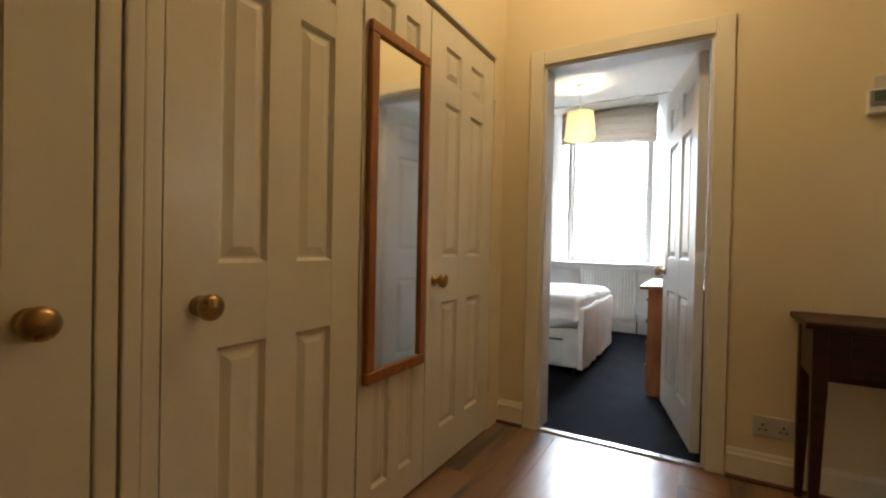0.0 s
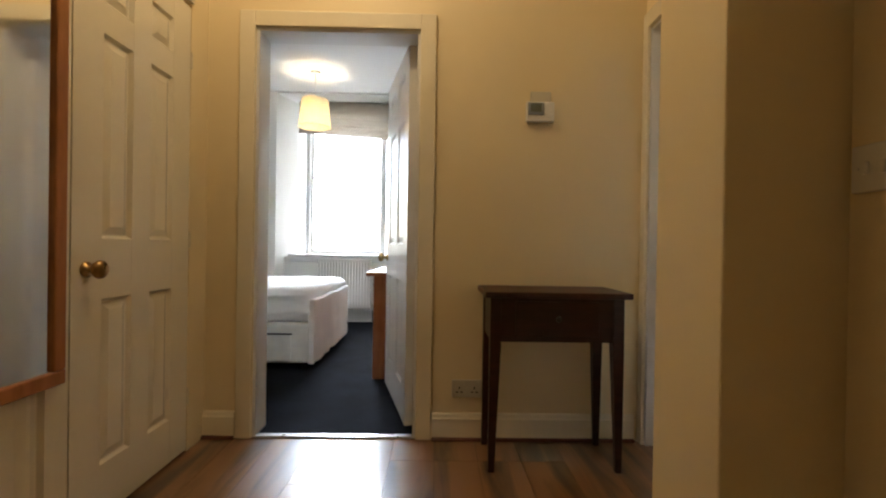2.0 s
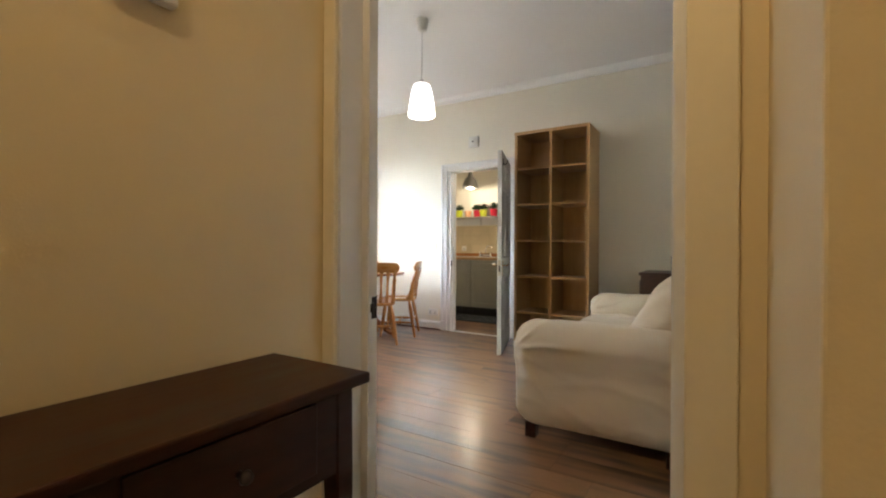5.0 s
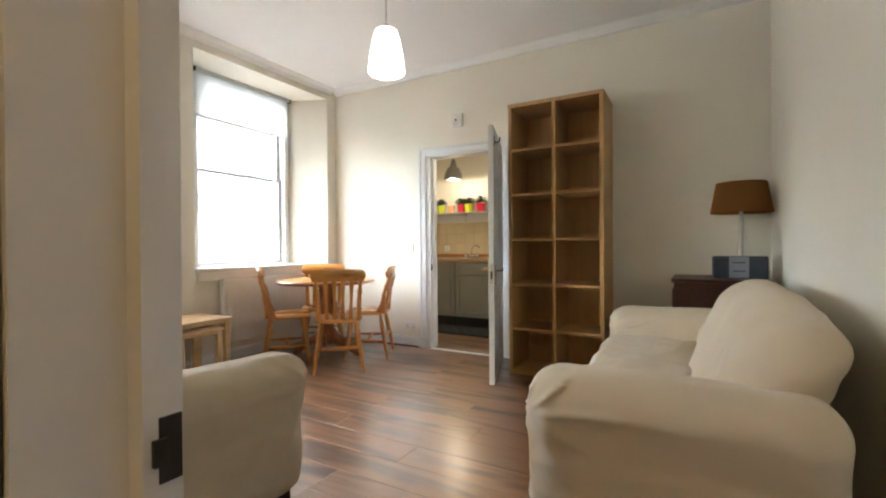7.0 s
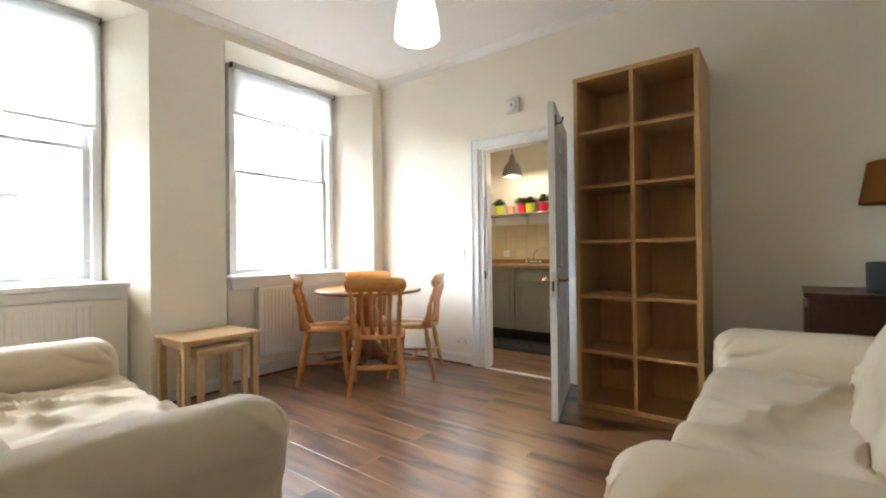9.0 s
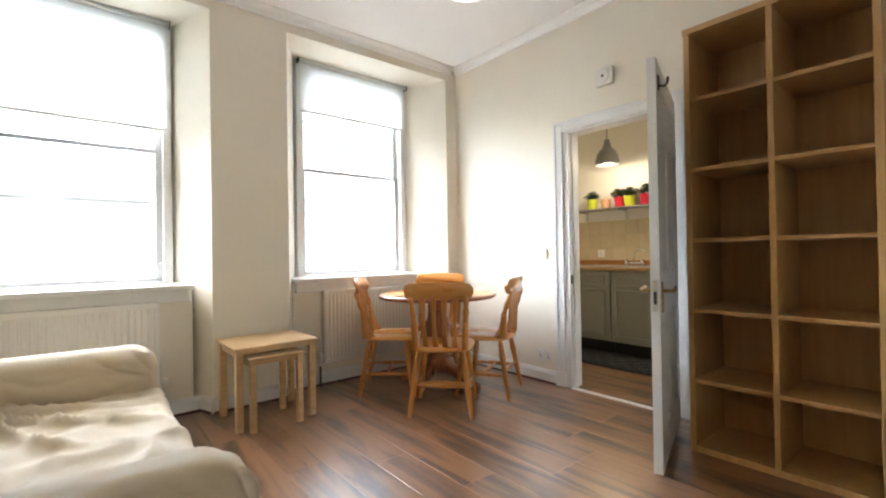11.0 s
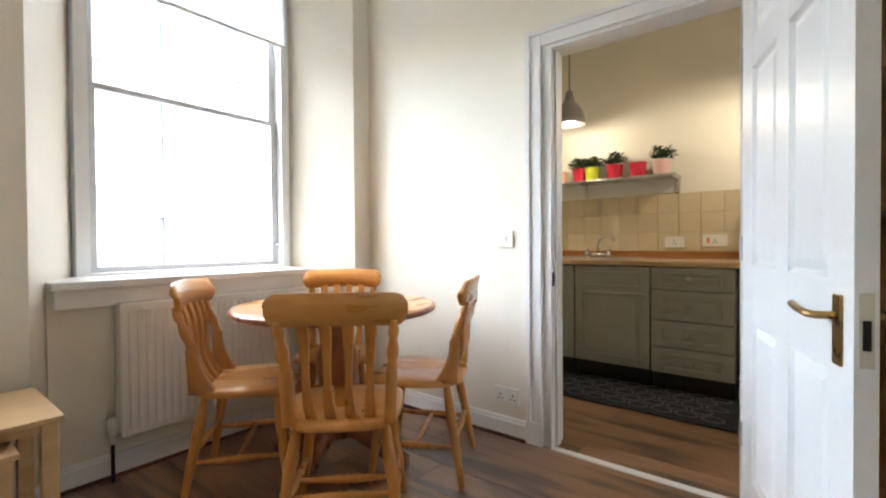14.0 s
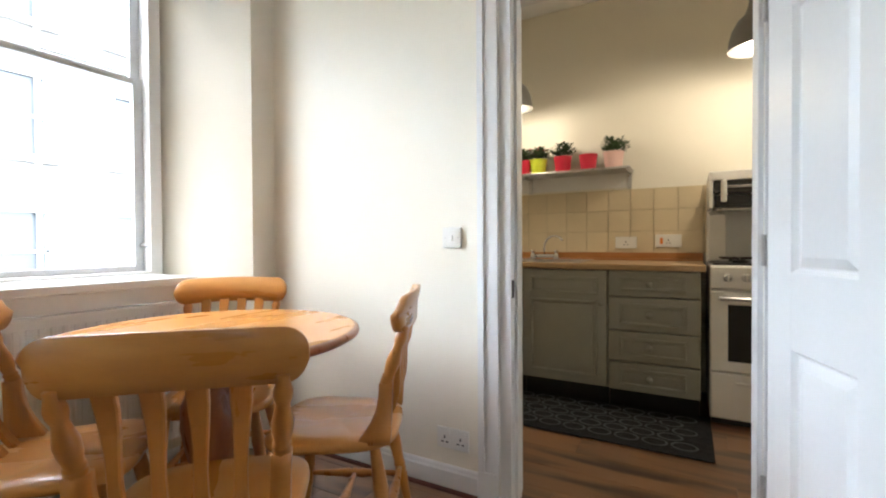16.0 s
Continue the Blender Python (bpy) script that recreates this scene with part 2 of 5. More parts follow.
def part(name, bm, material, parent=None, label="", smooth=False):
    """Links a bmesh as one mesh object, under a thing or a part."""
    me = bpy.data.meshes.new(name)
    bmesh.ops.recalc_face_normals(bm, faces=bm.faces)
    if smooth:
        for f in bm.faces:
            f.smooth = True
    bm.to_mesh(me)
    bm.free()
    me.materials.append(material)
    ob = new(name, me)
    if parent is not None:
        ob.parent = parent
    if label:
        ob["label"] = label
    return ob


def thing(name, label, category, m=None, group="", kind=""):
    ob = new(name)
    if m is not None:
        ob.matrix_world = m
    return tagged(ob, label, category, group, kind)


def add_box(bm, x0, x1, y0, y1, z0, z1):
    v = [bm.verts.new((x, y, z)) for x in (x0, x1) for y in (y0, y1) for z in (z0, z1)]
    for a in ((0, 1, 3, 2), (4, 6, 7, 5), (0, 4, 5, 1), (2, 3, 7, 6), (0, 2, 6, 4), (1, 5, 7, 3)):
        bm.faces.new([v[i] for i in a])


def boxes(*dims, bevel=0.0, seg=2):
    bm = bmesh.new()
    for d in dims:
        add_box(bm, *d)
    if bevel:
        bmesh.ops.bevel(bm, geom=bm.edges[:], offset=bevel, segments=seg, profile=0.5, affect="EDGES")
    return bm


def add_prism(bm, pts, z0, z1):
    lo, hi = [bm.verts.new((x, y, z0)) for x, y in pts], [bm.verts.new((x, y, z1)) for x, y in pts]
    n = len(pts)
    bm.faces.new(lo[::-1])
    bm.faces.new(hi)
    for i in range(n):
        bm.faces.new((lo[i], lo[(i + 1) % n], hi[(i + 1) % n], hi[i]))


def lathe(profile, seg=20, bm=None, m=None):
    """Turned shape: profile of (radius, z) about the z axis."""
    bm = bm or bmesh.new()
    m = m or Matrix.Identity(4)
    rings = []
    for r, z in profile:
        rings.append([bm.verts.new(m @ Vector((max(r, 1e-4) * math.cos(2 * math.pi * i / seg), max(r, 1e-4) * math.sin(2 * math.pi * i / seg), z))) for i in range(seg)])
    for a, b in zip(rings, rings[1:]):
        for i in range(seg):
            bm.faces.new((a[i], a[(i + 1) % seg], b[(i + 1) % seg], b[i]))
    if profile[0][0] > 1e-3:
        bm.faces.new(rings[0][::-1])
    if profile[-1][0] > 1e-3:
        bm.faces.new(rings[-1])
    return bm


def along(a, b):
    """The pose whose z axis runs from a to b, and the length."""
    a, b = Vector(a), Vector(b)
    return Matrix.Translation(a) @ (b - a).to_track_quat("Z", "Y").to_matrix().to_4x4(), (b - a).length


def turned(a, b, profile, seg=12, bm=None):
    """A turned bar from a to b: profile of (share of the length, radius)."""
    m, n = along(a, b)
    return lathe([(r, s * n) for s, r in profile], seg, bm, m)


def tube(points, r, seg=8, bm=None):
    bm = bm or bmesh.new()
    rings = []
    for i, p in enumerate(points):
        d = Vector(points[min(i + 1, len(points) - 1)]) - Vector(points[max(i - 1, 0)])
        q = d.to_track_quat("Z", "Y")
        rings.append([bm.verts.new(Vector(p) + q @ Vector((r * math.cos(2 * math.pi * k / seg), r * math.sin(2 * math.pi * k / seg), 0))) for k in range(seg)])
    for a, b in zip(rings, rings[1:]):
        for i in range(seg):
            bm.faces.new((a[i], a[(i + 1) % seg], b[(i + 1) % seg], b[i]))
    bm.faces.new(rings[0][::-1])
    bm.faces.new(rings[-1])
    return bm


def soft_box(x0, x1, y0, y1, z0, z1, r, n=14, shape=None):
    """A padded block with rounded edges; shape(v) may push each point."""
    bm = bmesh.new()
    c, h = Vector(((x0 + x1) / 2, (y0 + y1) / 2, (z0 + z1) / 2)), Vector(((x1 - x0) / 2, (y1 - y0) / 2, (z1 - z0) / 2))
    inner = Vector([max(k - r, 0.001) for k in h])
    found = {}

    def vert(p):
        key = tuple(round(k, 5) for k in p)
        if key not in found:
            q = Vector([p[i] * h[i] for i in range(3)])
            core = Vector([min(max(q[i], -inner[i]), inner[i]) for i in range(3)])
            d = q - core
            if d.length > 1e-6:
                q = core + d.normalized() * min(r, d.length if d.length < r else r)
            q = q + c
            if shape:
                q = shape(q)
            found[key] = bm.verts.new(q)
        return found[key]

    grid = [0.55 * (-1 + 2 * i / n) + 0.45 * math.sin(math.pi / 2 * (-1 + 2 * i / n)) for i in range(n + 1)]
    for axis in range(3):
        for side in (-1, 1):
            for i in range(n):
                for j in range(n):
                    quad = []
                    for di, dj in ((0, 0), (1, 0), (1, 1), (0, 1)):
                        p = [0, 0, 0]
                        p[axis], p[(axis + 1) % 3], p[(axis + 2) % 3] = side, grid[i + di], grid[j + dj]
                        quad.append(vert(p))
                    if len(set(quad)) == 4:
                        bm.faces.new(quad)
    return bm


def structure(name, bm, material, label, category):
    return tagged(part(name, bm, material), label, category, kind="structure")

# ---- the rooms ----
TOP = 3.02
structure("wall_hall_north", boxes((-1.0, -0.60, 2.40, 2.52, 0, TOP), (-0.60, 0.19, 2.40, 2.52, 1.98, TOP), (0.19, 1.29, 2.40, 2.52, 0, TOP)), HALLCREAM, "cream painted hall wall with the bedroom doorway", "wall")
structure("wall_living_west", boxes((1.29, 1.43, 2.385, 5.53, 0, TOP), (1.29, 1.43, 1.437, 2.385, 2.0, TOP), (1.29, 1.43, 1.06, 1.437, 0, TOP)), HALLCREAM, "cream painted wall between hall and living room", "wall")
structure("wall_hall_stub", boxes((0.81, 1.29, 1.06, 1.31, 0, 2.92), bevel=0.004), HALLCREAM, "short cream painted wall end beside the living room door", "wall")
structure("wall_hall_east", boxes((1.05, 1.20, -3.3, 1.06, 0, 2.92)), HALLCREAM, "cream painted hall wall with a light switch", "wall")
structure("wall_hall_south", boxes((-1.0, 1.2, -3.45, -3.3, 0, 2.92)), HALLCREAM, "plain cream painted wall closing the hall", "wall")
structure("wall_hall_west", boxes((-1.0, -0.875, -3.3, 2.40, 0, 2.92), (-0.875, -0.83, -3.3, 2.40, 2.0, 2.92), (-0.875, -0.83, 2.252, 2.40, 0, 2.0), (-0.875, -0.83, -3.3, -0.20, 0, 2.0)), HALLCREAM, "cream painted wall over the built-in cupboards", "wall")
structure("wall_living_south", boxes((1.43, 5.10, 1.20, 1.35, 0, TOP)), CREAM, "cream painted living room wall behind the sofa", "wall")
structure("wall_kitchen_door", boxes((5.10, 5.24, 1.20, 3.43, 0, TOP), (5.10, 5.24, 4.27, 5.53, 0, TOP), (5.10, 5.24, 3.43, 4.27, 2.0, TOP)), CREAM, "cream painted wall with the kitchen doorway", "wall")
north = bmesh.new()
add_prism(north, [(1.29, 5.53), (1.485, 5.53), (1.56, 6.0), (1.56, 6.2), (1.29, 6.2)], 0, 2.77)
add_prism(north, [(2.857, 5.53), (3.388, 5.53), (3.615, 6.0), (3.615, 6.2), (2.69, 6.2), (2.69, 6.0)], 0, 2.77)
add_prism(north, [(4.965, 5.53), (5.24, 5.53), (5.24, 6.2), (4.765, 6.2), (4.765, 6.0)], 0, 2.77)
add_box(north, 1.29, 5.24, 5.53, 6.2, 2.77, TOP)
add_box(north, 1.57, 2.76, 5.66, 6.2, 0, 0.845)
add_box(north, 3.46, 4.94, 5.66, 6.2, 0, 0.845)
structure("wall_living_north", north, CREAM, "cream painted wall with two deep splayed window recesses", "wall")
bn = bmesh.new()
add_prism(bn, [(-2.75, 5.53), (-1.62, 5.53), (-1.465, 6.0), (-1.465, 6.2), (-2.75, 6.2)], 0, 2.72)
add_prism(bn, [(-0.14, 5.53), (0.74, 5.53), (0.74, 6.2), (-0.30, 6.2), (-0.30, 6.0)], 0, 2.72)
add_box(bn, -2.75, 0.74, 5.53, 6.2, 2.72, TOP)
add_box(bn, -1.56, -0.18, 5.68, 6.2, 0, 0.785)
structure("wall_bedroom_north", bn, PALE, "white painted bedroom wall with a deep window recess", "wall")
structure("wall_bedroom_west", boxes((-2.9, -2.75, 2.40, 6.2, 0, TOP)), PALE, "plain white bedroom wall", "wall")
structure("wall_bedroom_east", boxes((0.62, 0.74, 2.52, 5.53, 0, TOP)), PALE, "plain white bedroom wall", "wall")
structure("wall_bedroom_south", boxes((-2.75, -1.0, 2.40, 2.52, 0, TOP), (-1.0, -0.605, 2.522, 2.53, 0, TOP), (0.195, 0.62, 2.522, 2.53, 0, TOP)), PALE, "plain white bedroom wall beside the door", "wall")
structure("wall_kitchen_east", boxes((6.975, 7.1, 2.2, 5.68, 0, TOP)), CREAM, "cream painted kitchen wall above the tiles", "wall")
structure("wall_kitchen_south", boxes((5.24, 6.975, 2.2, 2.35, 0, TOP)), CREAM, "plain cream kitchen wall", "wall")
structure("wall_kitchen_north", boxes((5.24, 6.975, 5.53, 5.68, 0, TOP)), CREAM, "plain cream kitchen wall", "wall")
structure("ceiling_hall", boxes((-0.98, 1.288, -3.4, 2.398, 2.90, 3.0)), CEILING, "white painted hall ceiling", "ceiling")
structure("ceiling_living", boxes((1.432, 5.095, 1.355, 5.525, 2.90, 3.0)), CEILING, "white painted living room ceiling", "ceiling")
structure("ceiling_kitchen", boxes((5.245, 6.97, 2.355, 5.525, 2.83, 2.95)), CEILING, "white painted kitchen ceiling", "ceiling")
structure("ceiling_bedroom", boxes((-2.745, 0.615, 2.535, 5.525, 2.735, 2.95)), CEILING, "white painted bedroom ceiling", "ceiling")
structure("roof_slab", boxes((-3.0, 7.2, -3.5, 6.2, 3.03, 3.2)), CEILING, "plain slab closing the rooms above", "slab")


def cornice(name, a, b, inward, z, material):
    """A coved moulding from a to b under the ceiling; inward: unit direction into the room."""
    bm = bmesh.new()
    prof = [(0, 0), (0.065, 0), (0.062, -0.012), (0.045, -0.02), (0.028, -0.034), (0.018, -0.052), (0.012, -0.066), (0, -0.07)]
    rows = []
    for p in (a, b):
        rows.append([bm.verts.new((p[0] + inward[0] * d, p[1] + inward[1] * d, z + h)) for d, h in prof])
    k = len(prof)
    for i in range(k):
        bm.faces.new((rows[0][i], rows[0][(i + 1) % k], rows[1][(i + 1) % k], rows[1][i]))
    bm.faces.new(rows[0])
    bm.faces.new(rows[1][::-1])
    return structure(name, bm, material, "white coved plaster cornice", "cornice")


cornice("trim", (5.098, 1.36), (5.098, 5.52), (-1, 0), 2.906, CEILING)
cornice("trim", (1.49, 5.528), (5.03, 5.528), (0, -1), 2.906, CEILING)
cornice("trim", (1.49, 1.352), (5.03, 1.352), (0, 1), 2.906, CEILING)


def skirting(a, b, inward, h=0.13, t=0.016, material=SATIN):
    bm = bmesh.new()
    prof = [(0.001, 0), (t, 0), (t, h * 0.78), (t * 0.75, h * 0.84), (t * 0.6, h * 0.95), (t * 0.3, h), (0.001, h)]
    rows = [[bm.verts.new((p[0] + inward[0] * d, p[1] + inward[1] * d, z + 0.001)) for d, z in prof] for p in (a, b)]
    k = len(prof)
    for i in range(k):
        bm.faces.new((rows[0][i], rows[0][(i + 1) % k], rows[1][(i + 1) % k], rows[1][i]))
    bm.faces.new(rows[0])
    bm.faces.new(rows[1][::-1])
    board = structure("baseboard", bm, material, "white gloss painted skirting board", "skirting board")
    if h < 0.14:
        bead = bmesh.new()
        prof = [(t, 0), (t + 0.013, 0), (t + 0.011, 0.007), (t + 0.006, 0.012), (t, 0.014)]
        rows = [[bead.verts.new((p[0] + inward[0] * d, p[1] + inward[1] * d, z + 0.0015)) for d, z in prof] for p in (a, b)]
        for i in range(len(prof)):
            k = (i + 1) % len(prof)
            bead.faces.new((rows[0][i], rows[0][k], rows[1][k], rows[1][i]))
        bead.faces.new(rows[0])
        bead.faces.new(rows[1][::-1])
        structure("trim", bead, BEAD, "dark red-brown floor beading along the skirting", "beading")
    return board


skirting((0.27, 2.40), (1.255, 2.40), (0, -1), material=GLOSS)
skirting((-0.83, 2.40), (-0.68, 2.40), (0, -1), material=GLOSS)
skirting((0.81, 1.06), (0.81, 1.31), (-1, 0), material=GLOSS)
skirting((1.05, -3.3), (1.05, 1.04), (-1, 0), material=GLOSS)
skirting((5.10, 4.36), (5.10, 5.53), (-1, 0), 0.105)
skirting((5.10, 1.36), (5.10, 3.34), (-1, 0), 0.105)
skirting((2.857, 5.53), (3.388, 5.53), (0, -1), 0.105)
skirting((2.857, 5.53), (2.812, 5.66), (-0.93, -0.36), 0.105)
skirting((3.388, 5.53), (3.45, 5.66), (0.90, -0.43), 0.105)
skirting((1.58, 5.66), (2.81, 5.66), (0, -1), 0.105)
skirting((3.45, 5.66), (4.92, 5.66), (0, -1), 0.105)
skirting((1.49, 1.35), (5.09, 1.35), (0, 1))
skirting((1.43, 2.46), (1.43, 5.52), (1, 0))
skirting((-1.54, 5.68), (-0.20, 5.68), (0, -1), 0.15, 0.02, SATIN)
skirting((-2.74, 5.53), (-1.63, 5.53), (0, -1), 0.15, 0.02, SATIN)

# casings: opening, lining and architraves
trim = "white gloss painted door casing"
structure("trim", boxes((-0.675, -0.60, 2.382, 2.40, 0.001, 2.055), (0.19, 0.265, 2.382, 2.40, 0.001, 2.055), (-0.60, 0.19, 2.382, 2.40, 1.98, 2.055), bevel=0.004), GLOSS, trim, "door frame")
structure("trim", boxes((-0.60, -0.585, 2.402, 2.54, 0.001, 1.965), (0.175, 0.19, 2.402, 2.54, 0.001, 1.965), (-0.60, 0.19, 2.402, 2.54, 1.965, 1.98)), SATIN, "white painted door lining", "door frame")
structure("trim", boxes((-0.68, -0.605, 2.54, 2.555, 0.006, 2.055), (0.195, 0.27, 2.54, 2.555, 0.006, 2.055), (-0.605, 0.195, 2.54, 2.555, 1.985, 2.055)), SATIN, trim, "door frame")
structure("trim", boxes((1.272, 1.29, 2.35, 2.398, 0.001, 2.075), (1.272, 1.29, 1.352, 1.437, 0.001, 2.075), (1.272, 1.29, 1.437, 2.35, 2.0, 2.075), bevel=0.004), GLOSS, trim, "door frame")
structure("trim", boxes((1.292, 1.428, 2.342, 2.384, 0.001, 1.985), (1.292, 1.428, 1.438, 1.452, 0.001, 1.985), (1.292, 1.428, 1.438, 2.384, 1.985, 1.999), (1.385, 1.426, 1.452, 1.468, 0.001, 1.985), (1.385, 1.426, 2.314, 2.342, 0.001, 1.985)), SATIN, "white painted door lining", "door frame")
structure("trim", boxes((5.086, 5.10, 4.27, 4.354, 0.001, 2.08), (5.086, 5.10, 3.346, 3.43, 0.001, 2.08), (5.086, 5.10, 3.43, 4.27, 2.0, 2.08), bevel=0.004), SATIN, trim, "door frame")
structure("trim", boxes((5.078, 5.088, 4.328, 4.356, 0.12, 2.082), (5.078, 5.088, 3.344, 3.372, 0.12, 2.082), (5.078, 5.088, 3.372, 4.328, 2.058, 2.082), (5.080, 5.088, 4.268, 4.358, 0.001, 0.12), bevel=0.003), SATIN, "raised outer moulding of the kitchen door casing", "door frame")
structure("trim", boxes((5.102, 5.238, 4.225, 4.27, 0.001, 1.985), (5.102, 5.238, 3.431, 3.445, 0.001, 1.985), (5.102, 5.238, 3.431, 4.27, 1.985, 2.0), (5.145, 5.19, 4.213, 4.225, 0.001, 1.985)), SATIN, "white painted door lining with a stop", "door frame")
structure("threshold_strip", boxes((-0.585, 0.175, 2.395, 2.432, 0.0, 0.010), bevel=0.003), STEEL, "bright metal carpet strip in the bedroom doorway", "threshold")
structure("threshold_strip", boxes((5.086, 5.125, 3.446, 4.224, 0.0, 0.008), bevel=0.002), SATIN, "white strip across the kitchen doorway", "threshold")


def strike(m):
    s = thing("strike_plate", "dark worn metal strike plate on a door jamb", "strike plate", m)
    part("plate", boxes((-0.012, 0.012, -0.002, 0.001, -0.035, 0.035), bevel=0.001), IRON, s)
    part("keep", boxes((-0.02, -0.006, -0.008, -0.001, -0.014, 0.014), bevel=0.001), IRON, s)
    return s


strike(pose(1.412, 2.313, 0.845))
strike(pose(5.125, 4.224, 0.845, 0, 0, 180))

# ---- doors ----


def rect_loft(bm, x0, x1, z0, z1, loops):
    rings = []
    for inset, y in loops:
        rings.append([bm.verts.new(p) for p in ((x0 + inset, y, z0 + inset), (x1 - inset, y, z0 + inset), (x1 - inset, y, z1 - inset), (x0 + inset, y, z1 - inset))])
    for a, b in zip(rings, rings[1:]):
        for i in range(4):
            bm.faces.new((a[i], a[(i + 1) % 4], b[(i + 1) % 4], b[i]))
    bm.faces.new(rings[-1])


def knob(parent, x, z, t, sides=(0, 1)):
    prof = [(0.024, 0.0), (0.024, 0.006), (0.013, 0.010), (0.011, 0.026), (0.024, 0.032), (0.030, 0.043), (0.029, 0.052), (0.020, 0.060), (0.0, 0.063)]
    for s in sides:
        m = Matrix.Translation((x, t if s else 0, z)) @ pose(0, 0, 0, -90 if s else 90)
        part("door_knob", lathe(prof, 20, None, m), BRASS, parent, "round aged brass knob", smooth=True)


def lever(parent, x, z, t, toward):
    """Brass lever handles on both faces; toward: -1 points to the hinge."""
    for s in (0, 1):
        y, o = (t, 1) if s else (0, -1)
        h = part("door_handle", boxes((x - 0.019, x + 0.019, min(y, y + o * 0.007), max(y, y + o * 0.007), z - 0.075, z + 0.075), bevel=0.003), BRASS, parent, "aged brass lever handle on a plate")
        bm = tube([(x, y + o * 0.005, z + 0.03), (x, y + o * 0.045, z + 0.03), (x + toward * 0.012, y + o * 0.053, z + 0.031), (x + toward * 0.06, y + o * 0.054, z + 0.034), (x + toward * 0.11, y + o * 0.05, z + 0.040)], 0.0085, 10)
        part("lever", bm, BRASS, h, smooth=True)


def panel_door(name, label, w, m, h=1.97, t=0.04, stile=0.125, mid=0.10, material=GLOSS, rows=((0.18, 0.735), (0.935, 1.615), (1.715, 1.86))):
    d = thing(name, label, "door", m, kind="structure")
    col = (w - 2 * stile - mid) / 2
    xs = ((stile, stile + col), (stile + col + mid, w - stile))
    bars = [(0, stile, 0, t, 0, h), (w - stile, w, 0, t, 0, h), (xs[0][1], xs[1][0], 0, t, rows[0][0], h - 0.005)]
    edges = [0] + [k for r in rows for k in r] + [h]
    for z0, z1 in zip(edges[0::2], edges[1::2]):
        bars.append((stile, w - stile, 0.0005, t - 0.0005, z0, z1))
    part("door_leaf", boxes(*bars), material, d)
    for x0, x1 in xs:
        for z0, z1 in rows:
            bm = bmesh.new()
            rect_loft(bm, x0, x1, z0, z1, ((0, t - 0.001), (0.010, t - 0.013), (0.016, t - 0.013), (0.040, t - 0.004)))
            rect_loft(bm, x0, x1, z0, z1, ((0, 0.001), (0.010, 0.013), (0.016, 0.013), (0.040, 0.004)))
            part("panel", bm, material, d)
    return d


# cupboard doors in the hall, faces towards +x
cup1 = panel_door("door_1", "cream gloss six-panel cupboard door, shut", 0.63, pose(-0.83, -0.20, 0.012, 0, 0, 90), material=GLOSS)
knob(cup1, 0.540, 0.846, 0.0, (0,))
cup2 = panel_door("door_2", "cream gloss six-panel cupboard door, shut", 0.622, pose(-0.83, 0.556, 0.012, 0, 0, 90))
knob(cup2, 0.080, 0.840, 0.0, (0,))
cup3 = panel_door("door_3", "cream gloss narrow cupboard door behind the mirror, shut", 0.415, pose(-0.83, 1.186, 0.012, 0, 0, 90), stile=0.08, mid=0.07, rows=((0.12, 0.735), (0.935, 1.615), (1.715, 1.86)))
cup4 = panel_door("door_4", "cream gloss six-panel cupboard door, shut", 0.64, pose(-0.83, 1.607, 0.012, 0, 0, 90))
knob(cup4, 0.057, 0.837, 0.0, (0,))
structure("trim", boxes((-0.872, -0.826, 0.434, 0.474, 0.001, 1.998), (-0.872, -0.820, 0.477, 0.512, 0.001, 1.998), (-0.872, -0.826, 0.515, 0.552, 0.001, 1.998), bevel=0.004), GLOSS, "cream gloss moulded post between cupboard doors", "door frame")
structure("trim", boxes((-0.83, -0.815, -0.2, 2.252, 2.0, 2.02), bevel=0.004), GLOSS, "cream gloss strip over the cupboard doors", "trim")


def hinge(z, m):
    h = thing("hinge", "small painted butt hinge on a cupboard door", "hinge", m @ pose(0, 0, z))
    part("knuckle", lathe([(0.005, -0.035), (0.005, 0.035)], 8), GLOSS, h)
    return h


for z in (0.95, 1.75, 0.25):
    hinge(z, pose(-0.826, 1.182, 0))
    hinge(z, pose(-0.826, 2.25, 0))

bed_door = panel_door("door_5", "white gloss six-panel bedroom door, standing open", 0.765, pose(0.168, 2.535, 0.012, 0, 0, 104.0), material=SATIN)
knob(bed_door, 0.70, 0.85, 0.04)
kit_door = panel_door("door_6", "white gloss six-panel kitchen door, standing open", 0.817, pose(5.02, 3.43, 0.010, 0, 0, 197.2), material=SATIN, stile=0.115)
lever(kit_door, 0.757, 0.83, 0.04, -1)
part("latch_plate", boxes((0.8165, 0.8185, 0.008, 0.032, 0.765, 0.915), bevel=0.001), AGED, kit_door, "aged cream latch plate")
part("latch", boxes((0.8182, 0.8195, 0.013, 0.027, 0.80, 0.86)), BLACK, kit_door, "dark latch hole")
bm = boxes((0.735, 0.765, 0.0395, 0.046, 1.83, 1.90), bevel=0.002)
tube([(0.75, 0.045, 1.85), (0.75, 0.07, 1.845), (0.75, 0.082, 1.86), (0.75, 0.084, 1.885)], 0.006, 8, bm)
part("coat_hook", bm, BLACK, kit_door, "small black coat hook")
liv_door = panel_door("door_7", "white gloss six-panel living room door, standing open", 0.79, pose(1.44, 1.424, 0.010, 0, 0, -1.0), material=SATIN)
knob(liv_door, 0.72, 0.85, 0.04)
